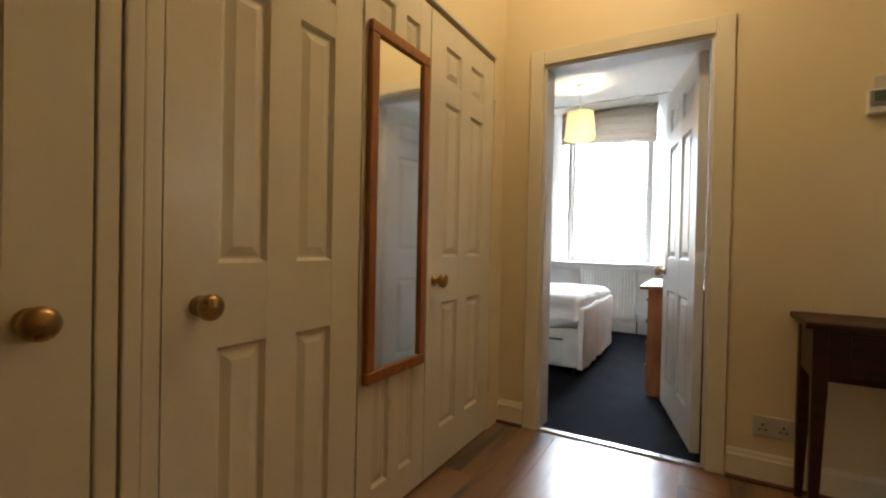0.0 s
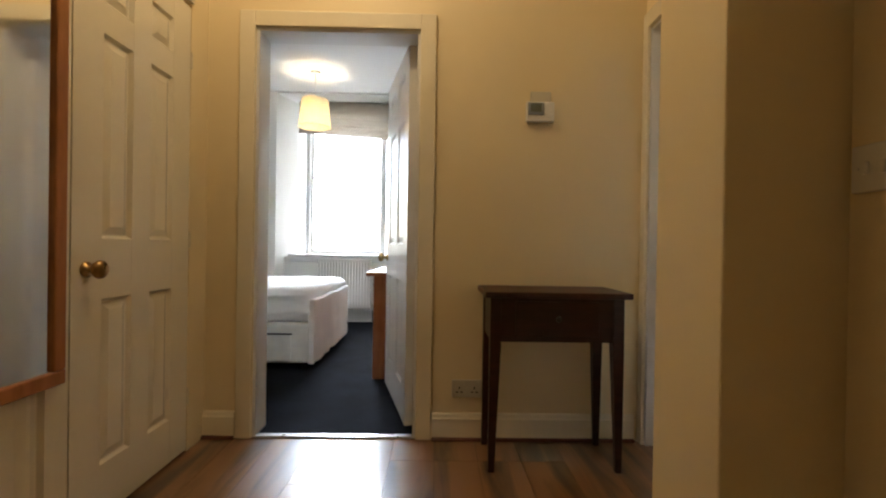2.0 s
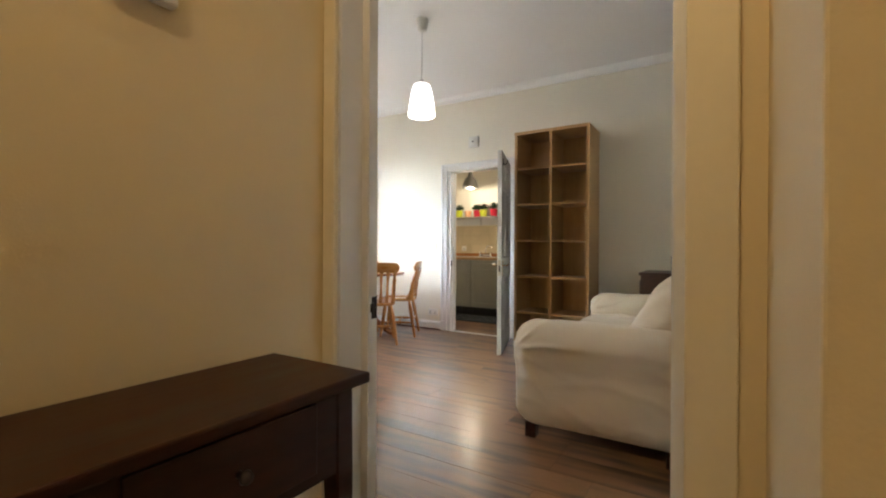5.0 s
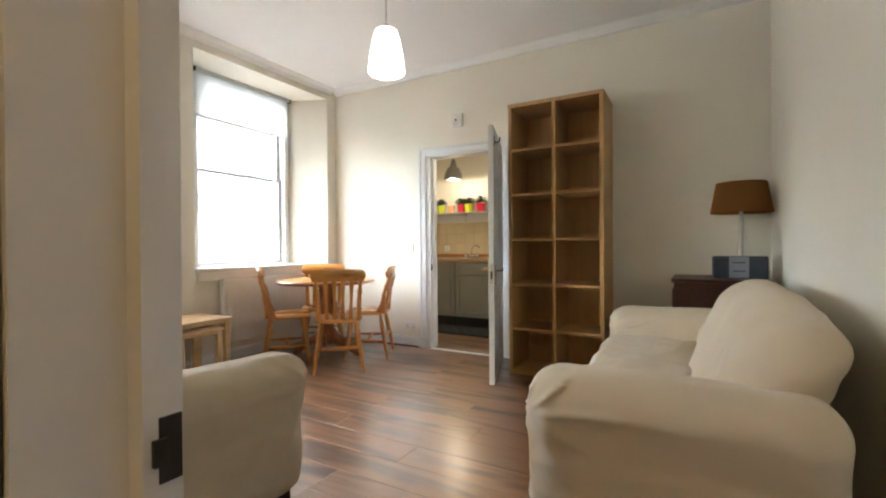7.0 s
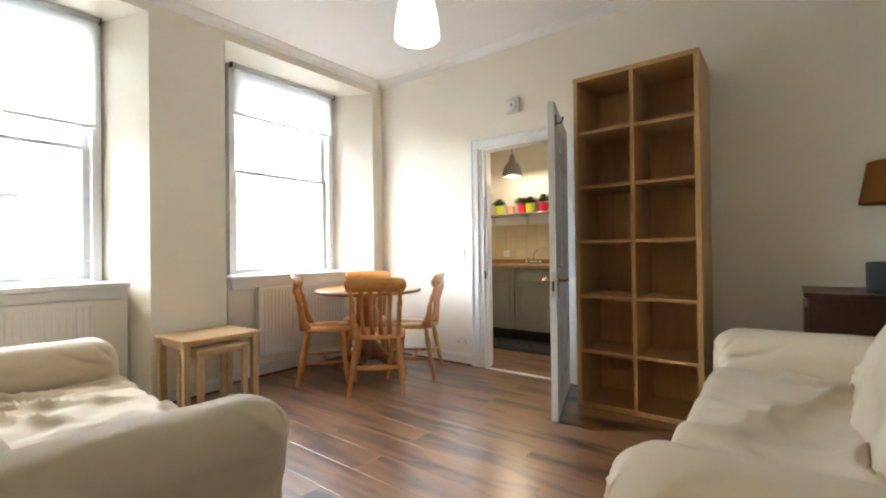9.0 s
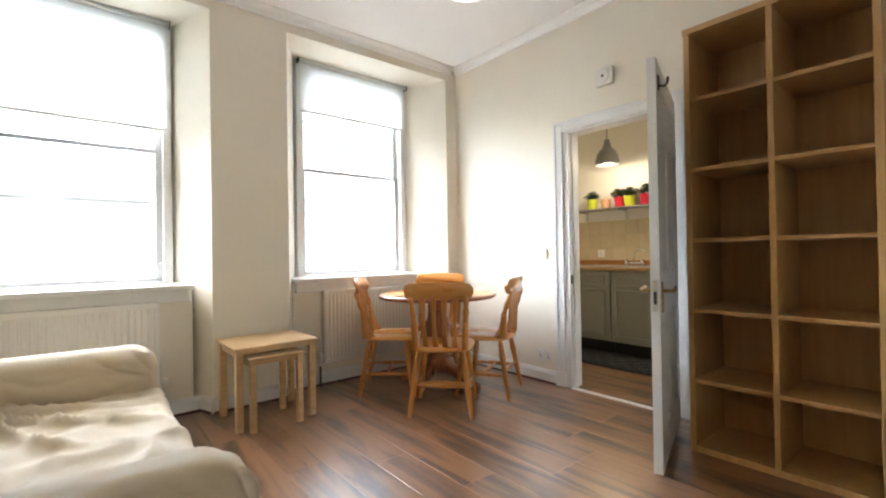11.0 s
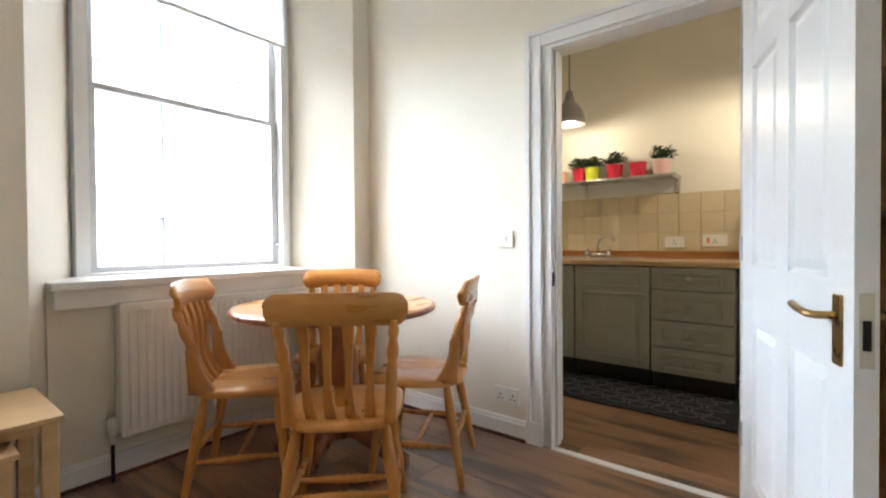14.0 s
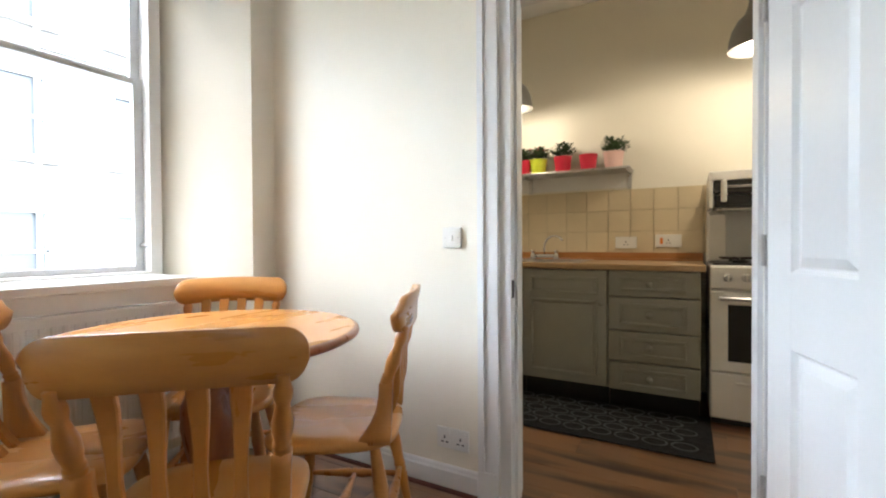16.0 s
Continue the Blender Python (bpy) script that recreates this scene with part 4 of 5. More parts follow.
def sofa(name, label, category, w, d, m, arm=0.24, seed=0.0):
    s = thing(name, label, category, m)
    for k, x0 in enumerate((0.0, w - arm)):
        out = -1 if k == 0 else 1
        mid = x0 + arm / 2

        def roll(v, out=out, mid=mid, k=k):
            top = max(0.0, min(1.0, (v.z - 0.40) / 0.12))
            low = max(0.0, 0.40 - v.z)
            width = 1.0 + 0.16 * top - 0.10 * min(1, low * 4)
            p = Vector((mid + (v.x - mid) * width + out * 0.02 * top, v.y, v.z))
            p.z += 0.012 * math.sin(v.y * 3.0) * top
            face = max(0.0, 1 - v.y / 0.06)
            p.y += (wrinkle(v, 0.007, (14, 2, 5), seed + 3) - folds(v, 0.018, (8, 1, 3), seed) - gather(v.x - mid + 0.03, v.z - 0.55, 0.2, 0.025, 9, seed)) * face
            p.x += wrinkle(v, 0.007, (2, 3.0, 4), seed + k) + out * folds(v, 0.012, (0.5, 1.7, 3.0), seed + k) + out * gather(v.y - 0.02, v.z - 0.50, 0.35, 0.03, 11, seed + k)
            p.z += wrinkle(v, 0.006, (7, 3, 2), seed + 5) * top
            return p

        part("arm", soft_box(x0, x0 + arm, 0.01, d - 0.06, 0.075, 0.64, 0.105, 60, roll), COVER, s, "arm in a loose cream cotton cover", smooth=True)

    def pull(v):
        return v + Vector((0, wrinkle(v, 0.010, (7, 2, 4), seed + 8), 0))

    part("base", soft_box(arm - 0.03, w - arm + 0.03, 0.03, d - 0.08, 0.075, 0.40, 0.04, 40, pull), COVER, s, smooth=True)

    def sit(v):
        fold = 0.012 * max(0.0, noise.noise(Vector((v.x * 2.2 + v.y * 5 + seed, v.y * 1.5 - v.x * 4, 2.0))))
        sag = -0.03 * max(0.0, 1 - ((v.x - w / 2) / (w / 2 - arm)) ** 2) if v.z > 0.36 else 0
        return v + Vector((0, wrinkle(v, 0.008, (5, 2, 5), seed), sag + fold + folds(v, 0.022, (3.4, 1.0, 0.5), seed + 2) + wrinkle(v, 0.008, (4, 6, 2), seed + 1) + gather(v.x - arm, v.y - d + 0.28, 0.75, 0.075, 13, seed) + gather(v.x - w + arm, v.y - d + 0.28, 0.75, 0.075, 15, seed + 1)))

    part("seat_cushion", soft_box(arm - 0.02, w - arm + 0.02, 0.0, d - 0.24, 0.33, 0.465, 0.06, 64, sit), COVER, s, "rumpled cream cotton seat", smooth=True)

    def lean(v):
        t = (v.z - 0.3) / 0.6
        u = (v.x - w / 2) / (w / 2)
        return v + Vector((wrinkle(v, 0.010, (3, 3, 5), seed + 2), 0.24 * t - 0.13 - 0.03 * (1 - u * u) + wrinkle(v, 0.014, (5, 2, 3), seed + 6) - folds(v, 0.010, (1.6, 1, 2.2), seed) - gather(abs(v.x - w / 2) - w / 2 + arm, v.z - 0.45, 0.30, 0.03, 11, seed), -0.15 * max(0.0, t) * abs(u) ** 3 + wrinkle(v, 0.01, (4, 4, 1), seed)))

    part("backrest", soft_box(0.10, w - 0.10, d - 0.34, d - 0.08, 0.28, 0.885, 0.125, 56, lean), COVER, s, "rounded cream covered back", smooth=True)
    for x in (0.10, w - 0.10):
        for y in (0.09, d - 0.14):
            part("foot", boxes((x - 0.03, x + 0.03, y - 0.03, y + 0.03, 0.0, 0.085), bevel=0.006), DARKWOOD, s, "dark wooden block foot")
    return s


sofa("sofa", "two-seat sofa in a loose cream cotton cover", "sofa", 1.92, 0.93, pose(4.50, 2.345, 0, 0, 0, 180), seed=1.3)
sofa("sofa", "second cream sofa in a loose cotton cover by the window", "sofa", 1.70, 0.97, pose(2.455, 3.18, 0, 0, 0, 90), seed=6.1)


def bookcase():
    b = thing("bookcase", "tall empty birch bookcase with two columns of shelves", "bookcase", pose(4.643, 2.424, 0))
    d, w, h, t = 0.42, 0.758, 2.235, 0.028
    for y in (0, w - t):
        part("side", boxes((0, d, y, y + t, 0, h - 0.03), bevel=0.002), BIRCH, b)
    part("top", boxes((-0.004, d, -0.004, w + 0.004, h - 0.03, h), bevel=0.002), BIRCH, b)
    part("bottom", boxes((0.004, d - 0.01, t, w - t, 0.012, 0.036), bevel=0.001), BIRCH, b)
    part("plinth", boxes((0.012, 0.028, t, w - t, 0, 0.012)), BIRCH, b)
    part("divider", boxes((0.002, d - 0.01, w / 2 - 0.012, w / 2 + 0.012, 0.036, h - 0.03), bevel=0.0015), BIRCH, b)
    part("back", boxes((d - 0.01, d - 0.004, t * 0.5, w - t * 0.5, 0.012, h - 0.03)), BIRCH, b)
    gap = 0.35
    for i in range(5):
        z = 0.364 + i * (gap + 0.02)
        for y0, y1 in ((t, w / 2 - 0.012), (w / 2 + 0.012, w - t)):
            part("shelf", boxes((0.008, d - 0.012, y0, y1, z, z + 0.02), bevel=0.0015), BIRCH, b)
    return b


bookcase()


def side_cabinet():
    c = thing("side_cabinet", "dark wooden side cabinet in the corner behind the sofa", "cabinet", pose(4.53, 1.40, 0))
    w, d, h = 0.52, 0.555, 0.832
    part("top", boxes((-0.015, w, 0, d + 0.015, h - 0.025, h), bevel=0.005), DARKWOOD, c)
    part("body", boxes((0.0, w - 0.01, 0.0, d, 0.08, h - 0.025), bevel=0.003), DARKWOOD, c)
    for z0, z1 in ((0.12, 0.55), (0.57, 0.76)):
        part("front", boxes((0.02, w - 0.03, d - 0.002, d + 0.012, z0, z1), bevel=0.004), DARKWOOD, c)
    for x in (0.0, w - 0.05):
        for y in (0, d - 0.04):
            part("foot", boxes((x, x + 0.04, y, y + 0.04, 0, 0.08)), DARKWOOD, c)
    return c


side_cabinet()


def table_lamp():
    l = thing("table_lamp", "table lamp with a tan shade on a slim white stem", "lamp", pose(4.86, 1.55, 0.832))
    part("base", lathe([(0.07, 0), (0.07, 0.012), (0.03, 0.022), (0.012, 0.03)], 24), PLASTIC, l, smooth=True)
    part("stem", lathe([(0.014, 0.02), (0.017, 0.12), (0.013, 0.34), (0.012, 0.46)], 14), PLASTIC, l, "slim white stem", smooth=True)
    bm = bmesh.new()
    seg = 32
    rings = [[bm.verts.new((r * math.cos(2 * math.pi * i / seg), r * math.sin(2 * math.pi * i / seg), z)) for i in range(seg)] for r, z in ((0.186, 0.447), (0.150, 0.657))]
    for i in range(seg):
        bm.faces.new((rings[0][i], rings[0][(i + 1) % seg], rings[1][(i + 1) % seg], rings[1][i]))
    bmesh.ops.solidify(bm, geom=bm.faces[:], thickness=0.0015)
    sh = part("shade", bm, TANSHADE, l, "tan fabric shade", smooth=True)
    part("carrier", tube([(-0.13, 0, 0.62), (0, 0, 0.60), (0.13, 0, 0.62)], 0.002), STEEL, sh)
    part("flex", tube([(0.0, -0.01, 0.40), (0.03, -0.03, 0.30), (0.04, -0.05, 0.2), (0.06, -0.1, 0.05), (0.09, -0.13, 0.01)], 0.003), PLASTIC, l)
    return l


table_lamp()


def radio():
    r = thing("radio", "dark blue-grey radio with a silver front panel on the cabinet", "radio", pose(4.70, 1.57, 0.832, 0, 0, -8))
    part("case", boxes((-0.06, 0.06, -0.155, 0.155, 0.004, 0.150), bevel=0.01), RADIO, r)
    f = part("front_panel", boxes((-0.066, -0.058, -0.055, 0.055, 0.008, 0.147), bevel=0.003), SILVER, r, "silver middle panel")
    for z in (0.105, 0.05):
        part("slot", boxes((-0.068, -0.065, -0.035, 0.035, z, z + 0.006)), BLACK, f)
    for y in (-0.105, 0.105):
        part("speaker", boxes((-0.064, -0.059, y - 0.04, y + 0.04, 0.02, 0.135), bevel=0.002), RADIO, r)
    for y in (-0.12, 0.12):
        part("foot", boxes((-0.04, 0.04, y - 0.01, y + 0.01, 0, 0.006)), BLACK, r)
    return r


radio()


def nest_table(label, x0, x1, y0, y1, h, leg):
    t = thing("nest_table", label, "side table", pose(x0, y0, 0), group="nest of tables")
    w, d = x1 - x0, y1 - y0
    part("tabletop", boxes((0, w, 0, d, h - 0.018, h), bevel=0.003), BEECH, t)
    a = 0.012
    for x in (a, w - a - leg):
        for y in (a, d - a - leg):
            part("leg", boxes((x, x + leg, y, y + leg, 0, h - 0.018), bevel=0.003), BEECH, t)
        part("side_rail", boxes((x + 0.01, x + leg - 0.01, a + leg, d - a - leg, h - 0.065, h - 0.018)), BEECH, t)
    part("back_rail", boxes((a + leg, w - a - leg, d - a - leg + 0.01, d - a - 0.01, h - 0.065, h - 0.018)), BEECH, t)
    part("front_rail", boxes((a + leg, w - a - leg, a + 0.01, a + leg - 0.01, h - 0.045, h - 0.018)), BEECH, t)
    return t


nest_table("larger pale beech nesting side table under the window pier", 2.864, 3.388, 5.03, 5.472, 0.513, 0.042)
nest_table("smaller pale beech side table tucked under the larger one", 2.930, 3.278, 4.972, 5.34, 0.452, 0.036)


def dining_table():
    t = thing("dining_table", "round honey pine pedestal dining table by the window", "table", pose(4.39, 4.99, 0))
    part("tabletop", lathe([(0.0, 0.714), (0.44, 0.714), (0.462, 0.720), (0.468, 0.730), (0.462, 0.741), (0.45, 0.745), (0.0, 0.746)], 64), HONEY_FLAT, t, "glossy round top with a darker edge", smooth=False)
    part("edge_band", lathe([(0.455, 0.7135), (0.4685, 0.722), (0.471, 0.730), (0.4685, 0.738), (0.461, 0.7435)], 64), RUSSET, t, "reddish-brown moulded edge", smooth=True)
    part("bearer", lathe([(0.16, 0.685), (0.17, 0.695), (0.17, 0.714)], 24), RUSSET, t)
    part("pedestal", lathe([(0.07, 0.12), (0.085, 0.14), (0.10, 0.19), (0.095, 0.24), (0.068, 0.27), (0.075, 0.285), (0.068, 0.30), (0.085, 0.36), (0.10, 0.44), (0.098, 0.50), (0.075, 0.575), (0.066, 0.60), (0.082, 0.612), (0.070, 0.625), (0.085, 0.64), (0.072, 0.655), (0.10, 0.685)], 28), RUSSET, t, "thick turned reddish pedestal", smooth=True)
    for i in range(4):
        bm = bmesh.new()
        path = [(0.03, 0.20, 0.12), (0.10, 0.19, 0.11), (0.18, 0.14, 0.08), (0.26, 0.085, 0.065), (0.32, 0.055, 0.065), (0.355, 0.045, 0.06)]
        rings = []
        for x, z, hh in path:
            rings.append([bm.verts.new(p) for p in ((x, -0.032, max(0, z - hh / 2 - 0.015)), (x, 0.032, max(0, z - hh / 2 - 0.015)), (x, 0.032, z + hh / 2 - 0.015), (x, -0.032, z + hh / 2 - 0.015))])
        for a, b in zip(rings, rings[1:]):
            for k in range(4):
                bm.faces.new((a[k], a[(k + 1) % 4], b[(k + 1) % 4], b[k]))
        bm.faces.new(rings[0])
        bm.faces.new(rings[-1])
        bmesh.ops.bevel(bm, geom=bm.edges[:], offset=0.006, segments=2, affect="EDGES")
        bmesh.ops.transform(bm, matrix=pose(0, 0, 0, 0, 0, 90 * i + 20), verts=bm.verts[:])
        part("foot", bm, RUSSET, t, smooth=True)
    return t


dining_table()


def farmhouse_chair(m):
    """A slatted chair; the seat's middle over the origin, facing +x."""
    c = thing("dining_chair", "honey pine farmhouse chair with a slatted back and turned legs", "chair", m, group="chairs round the dining table")
    bm = bmesh.new()
    seg, rings = 44, []
    for s, z in ((0.90, 0.416), (0.985, 0.420), (1.0, 0.430), (0.99, 0.444), (0.94, 0.450), (0.7, 0.446), (0.4, 0.441), (0.12, 0.440)):
        ring = []
        for i in range(seg):
            a = 2 * math.pi * i / seg
            ca, sa = math.cos(a), math.sin(a)
            x = 0.205 * (1 if ca > 0 else -1) * abs(ca) ** 0.55
            wide = 0.205 + 0.018 * x / 0.2
            y = wide * (1 if sa > 0 else -1) * abs(sa) ** 0.55
            dip = 0.006 * math.cos(y * 16) if 0.2 < s < 0.9 and z > 0.43 and x > -0.1 else 0
            ring.append(bm.verts.new((x * s, y * s, z - dip)))
        rings.append(ring)
    for a, b in zip(rings, rings[1:]):
        for i in range(seg):
            bm.faces.new((a[i], a[(i + 1) % seg], b[(i + 1) % seg], b[i]))
    bm.faces.new(rings[0][::-1])
    bm.faces.new(rings[-1])
    part("seat", bm, HONEY_FLAT, c, "shaped solid pine seat", smooth=True)
    leg = [(0, 0.011), (0.06, 0.013), (0.28, 0.017), (0.40, 0.021), (0.43, 0.017), (0.45, 0.021), (0.47, 0.017), (0.49, 0.021), (0.52, 0.018), (0.72, 0.023), (0.85, 0.019), (1.0, 0.015)]
    feet = {}
    for fx, sx in ((0.185, 0.13), (-0.215, -0.14)):
        for sy in (-1, 1):
            foot, head = Vector((fx, sy * 0.205, 0)), Vector((sx, sy * 0.145, 0.425))
            feet[(fx > 0, sy)] = (foot, head)
            part("leg", turned(foot, head, leg, 14), HONEY, c, smooth=True)
    bar = [(0, 0.008), (0.15, 0.010), (0.38, 0.014), (0.42, 0.017), (0.46, 0.013), (0.5, 0.018), (0.54, 0.013), (0.58, 0.017), (0.62, 0.014), (0.85, 0.010), (1, 0.008)]
    mids = []
    for sy in (-1, 1):
        p = [feet[(k, sy)][0].lerp(feet[(k, sy)][1], 0.40) for k in (True, False)]
        part("stretcher", turned(p[0], p[1], bar, 12), HONEY, c, smooth=True)
        mids.append((p[0] + p[1]) / 2)
    part("stretcher", turned(mids[0], mids[1], bar, 12), HONEY, c, smooth=True)
    back = [feet[(False, sy)][0].lerp(feet[(False, sy)][1], 0.47) for sy in (-1, 1)]
    part("stretcher", turned(back[0], back[1], bar, 12), HONEY, c, smooth=True)
    post = [(0, 0.0185), (0.07, 0.0185), (0.09, 0.016), (0.11, 0.0185), (0.14, 0.0185), (0.16, 0.015), (0.30, 0.020), (0.42, 0.021), (0.60, 0.0145), (0.66, 0.0135), (0.74, 0.0175), (0.82, 0.018), (0.96, 0.011), (1.0, 0.011)]
    for sy in (-1, 1):
        low, top = Vector((-0.180, sy * 0.171, 0.615)), Vector((-0.238, sy * 0.181, 0.785))
        bm = turned(low, top, post, 14)
        rows = []
        for i in range(9):
            q = i / 8
            back_x = -0.192 - 0.008 * q
            front_x = -0.090 - 0.072 * (1 - (1 - q) ** 2.2)
            z, y, hw = 0.437 + 0.182 * q, sy * (0.163 + 0.008 * q), 0.0185
            rows.append([bm.verts.new(p) for p in ((back_x, y - hw, z), (front_x, y - hw, z), (front_x, y + hw, z), (back_x, y + hw, z))])
        for r0, r1 in zip(rows, rows[1:]):
            for i in range(4):
                bm.faces.new((r0[i], r0[(i + 1) % 4], r1[(i + 1) % 4], r1[i]))
        bm.faces.new(rows[0])
        bm.faces.new(rows[-1])
        bmesh.ops.bevel(bm, geom=[e for e in bm.edges if len(e.link_faces) == 2 and len(e.link_faces[0].verts) == 4 and abs(abs(e.verts[0].co.y) - abs(e.verts[1].co.y)) < 0.003 and e.calc_face_angle(0) > 1.3 and e.verts[0].co.z < 0.6], offset=0.007, segments=2, affect="EDGES")
        part("back_post", bm, HONEY, c, smooth=True)
    for k in range(4):
        y0, y1 = -0.096 + k * 0.064, -0.108 + k * 0.072
        bm = bmesh.new()
        rows = []
        for i in range(9):
            s = i / 8
            x = -0.140 - 0.096 * s - 0.020 * math.sin(math.pi * s) - 0.014 * math.sin(2 * math.pi * s)
            z, y = 0.435 + 0.35 * s, y0 + (y1 - y0) * s
            hw = 0.0155 + 0.004 * math.cos(math.pi * s * 2)
            rows.append([bm.verts.new(p) for p in ((x - 0.008, y - hw, z), (x + 0.008, y - hw, z), (x + 0.008, y + hw, z), (x - 0.008, y + hw, z))])
        for a, b in zip(rows, rows[1:]):
            for i in range(4):
                bm.faces.new((a[i], a[(i + 1) % 4], b[(i + 1) % 4], b[i]))
        bm.faces.new(rows[0])
        bm.faces.new(rows[-1])
        bmesh.ops.bevel(bm, geom=[e for e in bm.edges if abs(e.verts[0].co.z - e.verts[1].co.z) > 0.02], offset=0.003, segments=1, affect="EDGES")
        part("slat", bm, HONEY, c)
    bm = bmesh.new()
    cols = []
    n = 36
    for i in range(n + 1):
        u = math.sin(math.pi / 2 * (-1 + 2 * i / n))
        y = 0.226 * u
        x = -0.248 + 0.034 * u * u
        t = min(0.97, max(0.0, (abs(u) - 0.80) / 0.20))
        bow = 0.055 * (1 - math.sqrt(1 - t * t))
        zt = 0.872 + 0.007 * (1 - u * u) - bow * 0.8
        zb = 0.764 + 0.012 * (1 - u * u) + bow
        tilt = -0.016
        cols.append([bm.verts.new(p) for p in ((x - 0.010, y, zb), (x + 0.012, y, zb), (x + 0.013, y, (zb + zt) / 2), (x + 0.010 + tilt, y, zt), (x - 0.008 + tilt, y, zt), (x - 0.012, y, (zb + zt) / 2))])
    for a, b in zip(cols, cols[1:]):
        for i in range(6):
            bm.faces.new((a[i], a[(i + 1) % 6], b[(i + 1) % 6], b[i]))
    bm.faces.new(cols[0])
    bm.faces.new(cols[-1])
    bmesh.ops.bevel(bm, geom=[e for e in bm.edges if len(e.link_faces) == 2 and e.calc_face_angle(0) > 0.8], offset=0.005, segments=2, affect="EDGES")
    part("crest_rail", bm, HONEY_WIDE, c, "broad curved crest rail", smooth=True)
    return c


chair = farmhouse_chair(pose(4.10, 4.57, 0, 0, 0, 43))
for x, y, a in ((4.60, 4.64, 118), (4.05, 5.16, -40), (4.575, 5.23, 222)):
    copy_thing(chair, pose(x, y, 0, 0, 0, a))


def opal_pendant():
    p = thing("pendant_lamp", "lit white glass pendant hanging from the living room ceiling", "pendant lamp", pose(3.325, 3.45, 2.90))
    part("rose", lathe([(0.018, -0.10), (0.04, -0.085), (0.052, -0.01), (0.052, 0)], 20), PLASTIC, p, smooth=True)
    part("cord", tube([(0, 0, -0.10), (0, 0, -0.50)], 0.0035), STEEL, p)
    part("holder", lathe([(0.022, -0.535), (0.024, -0.50), (0.012, -0.49)], 16), STEEL, p, "metal lamp holder", smooth=True)
    part("shade", lathe([(0.106, -0.792), (0.111, -0.786), (0.110, -0.766), (0.100, -0.68), (0.084, -0.59), (0.066, -0.535), (0.024, -0.525)], 32), OPAL, p, "lit white glass shade", smooth=True)
    return p


opal_pendant()

light_switch(pose(5.10, 4.475, 1.047, 0, 0, -90), "white light switch beside the kitchen door")
socket(pose(5.10, 4.475, 0.218, 0, 0, -90), "white double socket above the living room skirting")


def heat_alarm():
    a = thing("alarm_box", "white square alarm box above the kitchen door", "alarm", pose(5.10, 3.892, 2.318, 0, 0, -90))
    part("case", boxes((-0.065, 0.065, -0.038, -0.002, -0.065, 0.065), bevel=0.010, seg=3), PLASTIC, a)
    part("grille", lathe([(0.046, 0), (0.046, 0.006), (0.040, 0.009), (0.0, 0.010)], 24, None, pose(0, -0.037, 0, 90)), PLASTIC, a, smooth=True)
    part("vent", lathe([(0.010, 0), (0.010, 0.003), (0, 0.003)], 12, None, pose(0.0, -0.046, 0.0, 90)), BLACK, a, "dark centre vent")
    return a


heat_alarm()

# ---- kitchen things ----


def framed_front(parent, name, y0, y1, z0, z1, knob_at=None, panels=None):
    """A moulded cabinet front facing -x."""
    f = part(name, boxes((6.318, 6.351, y0 + 0.004, y1 - 0.004, z0 + 0.004, z1 - 0.004), bevel=0.003), OLIVE, parent)
    for a0, a1, b0, b1 in panels or ((y0 + 0.07, y1 - 0.07, z0 + 0.035, z1 - 0.035),):
        bars = [(6.303, 6.3185, a0, a1, b0, b0 + 0.018), (6.303, 6.3185, a0, a1, b1 - 0.018, b1), (6.303, 6.3185, a0, a0 + 0.018, b0 + 0.018, b1 - 0.018), (6.303, 6.3185, a1 - 0.018, a1, b0 + 0.018, b1 - 0.018)]
        part("moulding", boxes(*bars, bevel=0.005), OLIVE, f)
        part("panel", boxes((6.3145, 6.3185, a0 + 0.034, a1 - 0.034, b0 + 0.034, b1 - 0.034), bevel=0.0015), OLIVE, f)
    if knob_at:
        part("knob", lathe([(0.010, 0), (0.009, 0.012), (0.018, 0.018), (0.019, 0.026), (0.012, 0.032), (0, 0.034)], 16, None, pose(6.318, knob_at[0], knob_at[1], 0, -90, 0)), OLIVE, f, "round painted knob", smooth=True)
    return f


def drawer_unit():
    u = thing("kitchen_base_unit", "grey-green kitchen unit with four moulded drawers", "kitchen unit", pose(0.025, 0.04, 0))
    part("carcass", boxes((6.352, 6.93, 3.525, 4.018, 0.13, 0.854)), OLIVE, u)
    for z0, z1 in ((0.70, 0.854), (0.495, 0.697), (0.31, 0.492), (0.13, 0.307)):
        framed_front(u, "drawer", 3.525, 4.018, z0, z1, (3.785, (z0 + z1) / 2))
    part("plinth", boxes((6.40, 6.42, 3.53, 4.018, 0.0, 0.13)), BLACK, u, "dark recessed plinth")
    return u


def door_unit(label, y0, y1, knob_y):
    u = thing("kitchen_cupboard", label, "kitchen unit", pose(0.025, 0.04, 0))
    part("carcass", boxes((6.352, 6.93, y0, y1, 0.13, 0.854)), OLIVE, u)
    framed_front(u, "cupboard_door", y0, y1, 0.135, 0.854, (knob_y, 0.655), ((y0 + 0.055, y1 - 0.055, 0.70, 0.81), (y0 + 0.055, y1 - 0.055, 0.19, 0.665)))
    part("plinth", boxes((6.40, 6.42, y0, y1, 0.0, 0.13)), BLACK, u, "dark recessed plinth")
    return u


drawer_unit()
door_unit("grey-green kitchen cupboard under the sink, shut", 4.022, 4.56, 4.058)
door_unit("grey-green kitchen cupboard, shut", 4.564, 5.05, 4.60)
door_unit("grey-green kitchen cupboard by the corner, shut", 5.054, 5.50, 5.09)

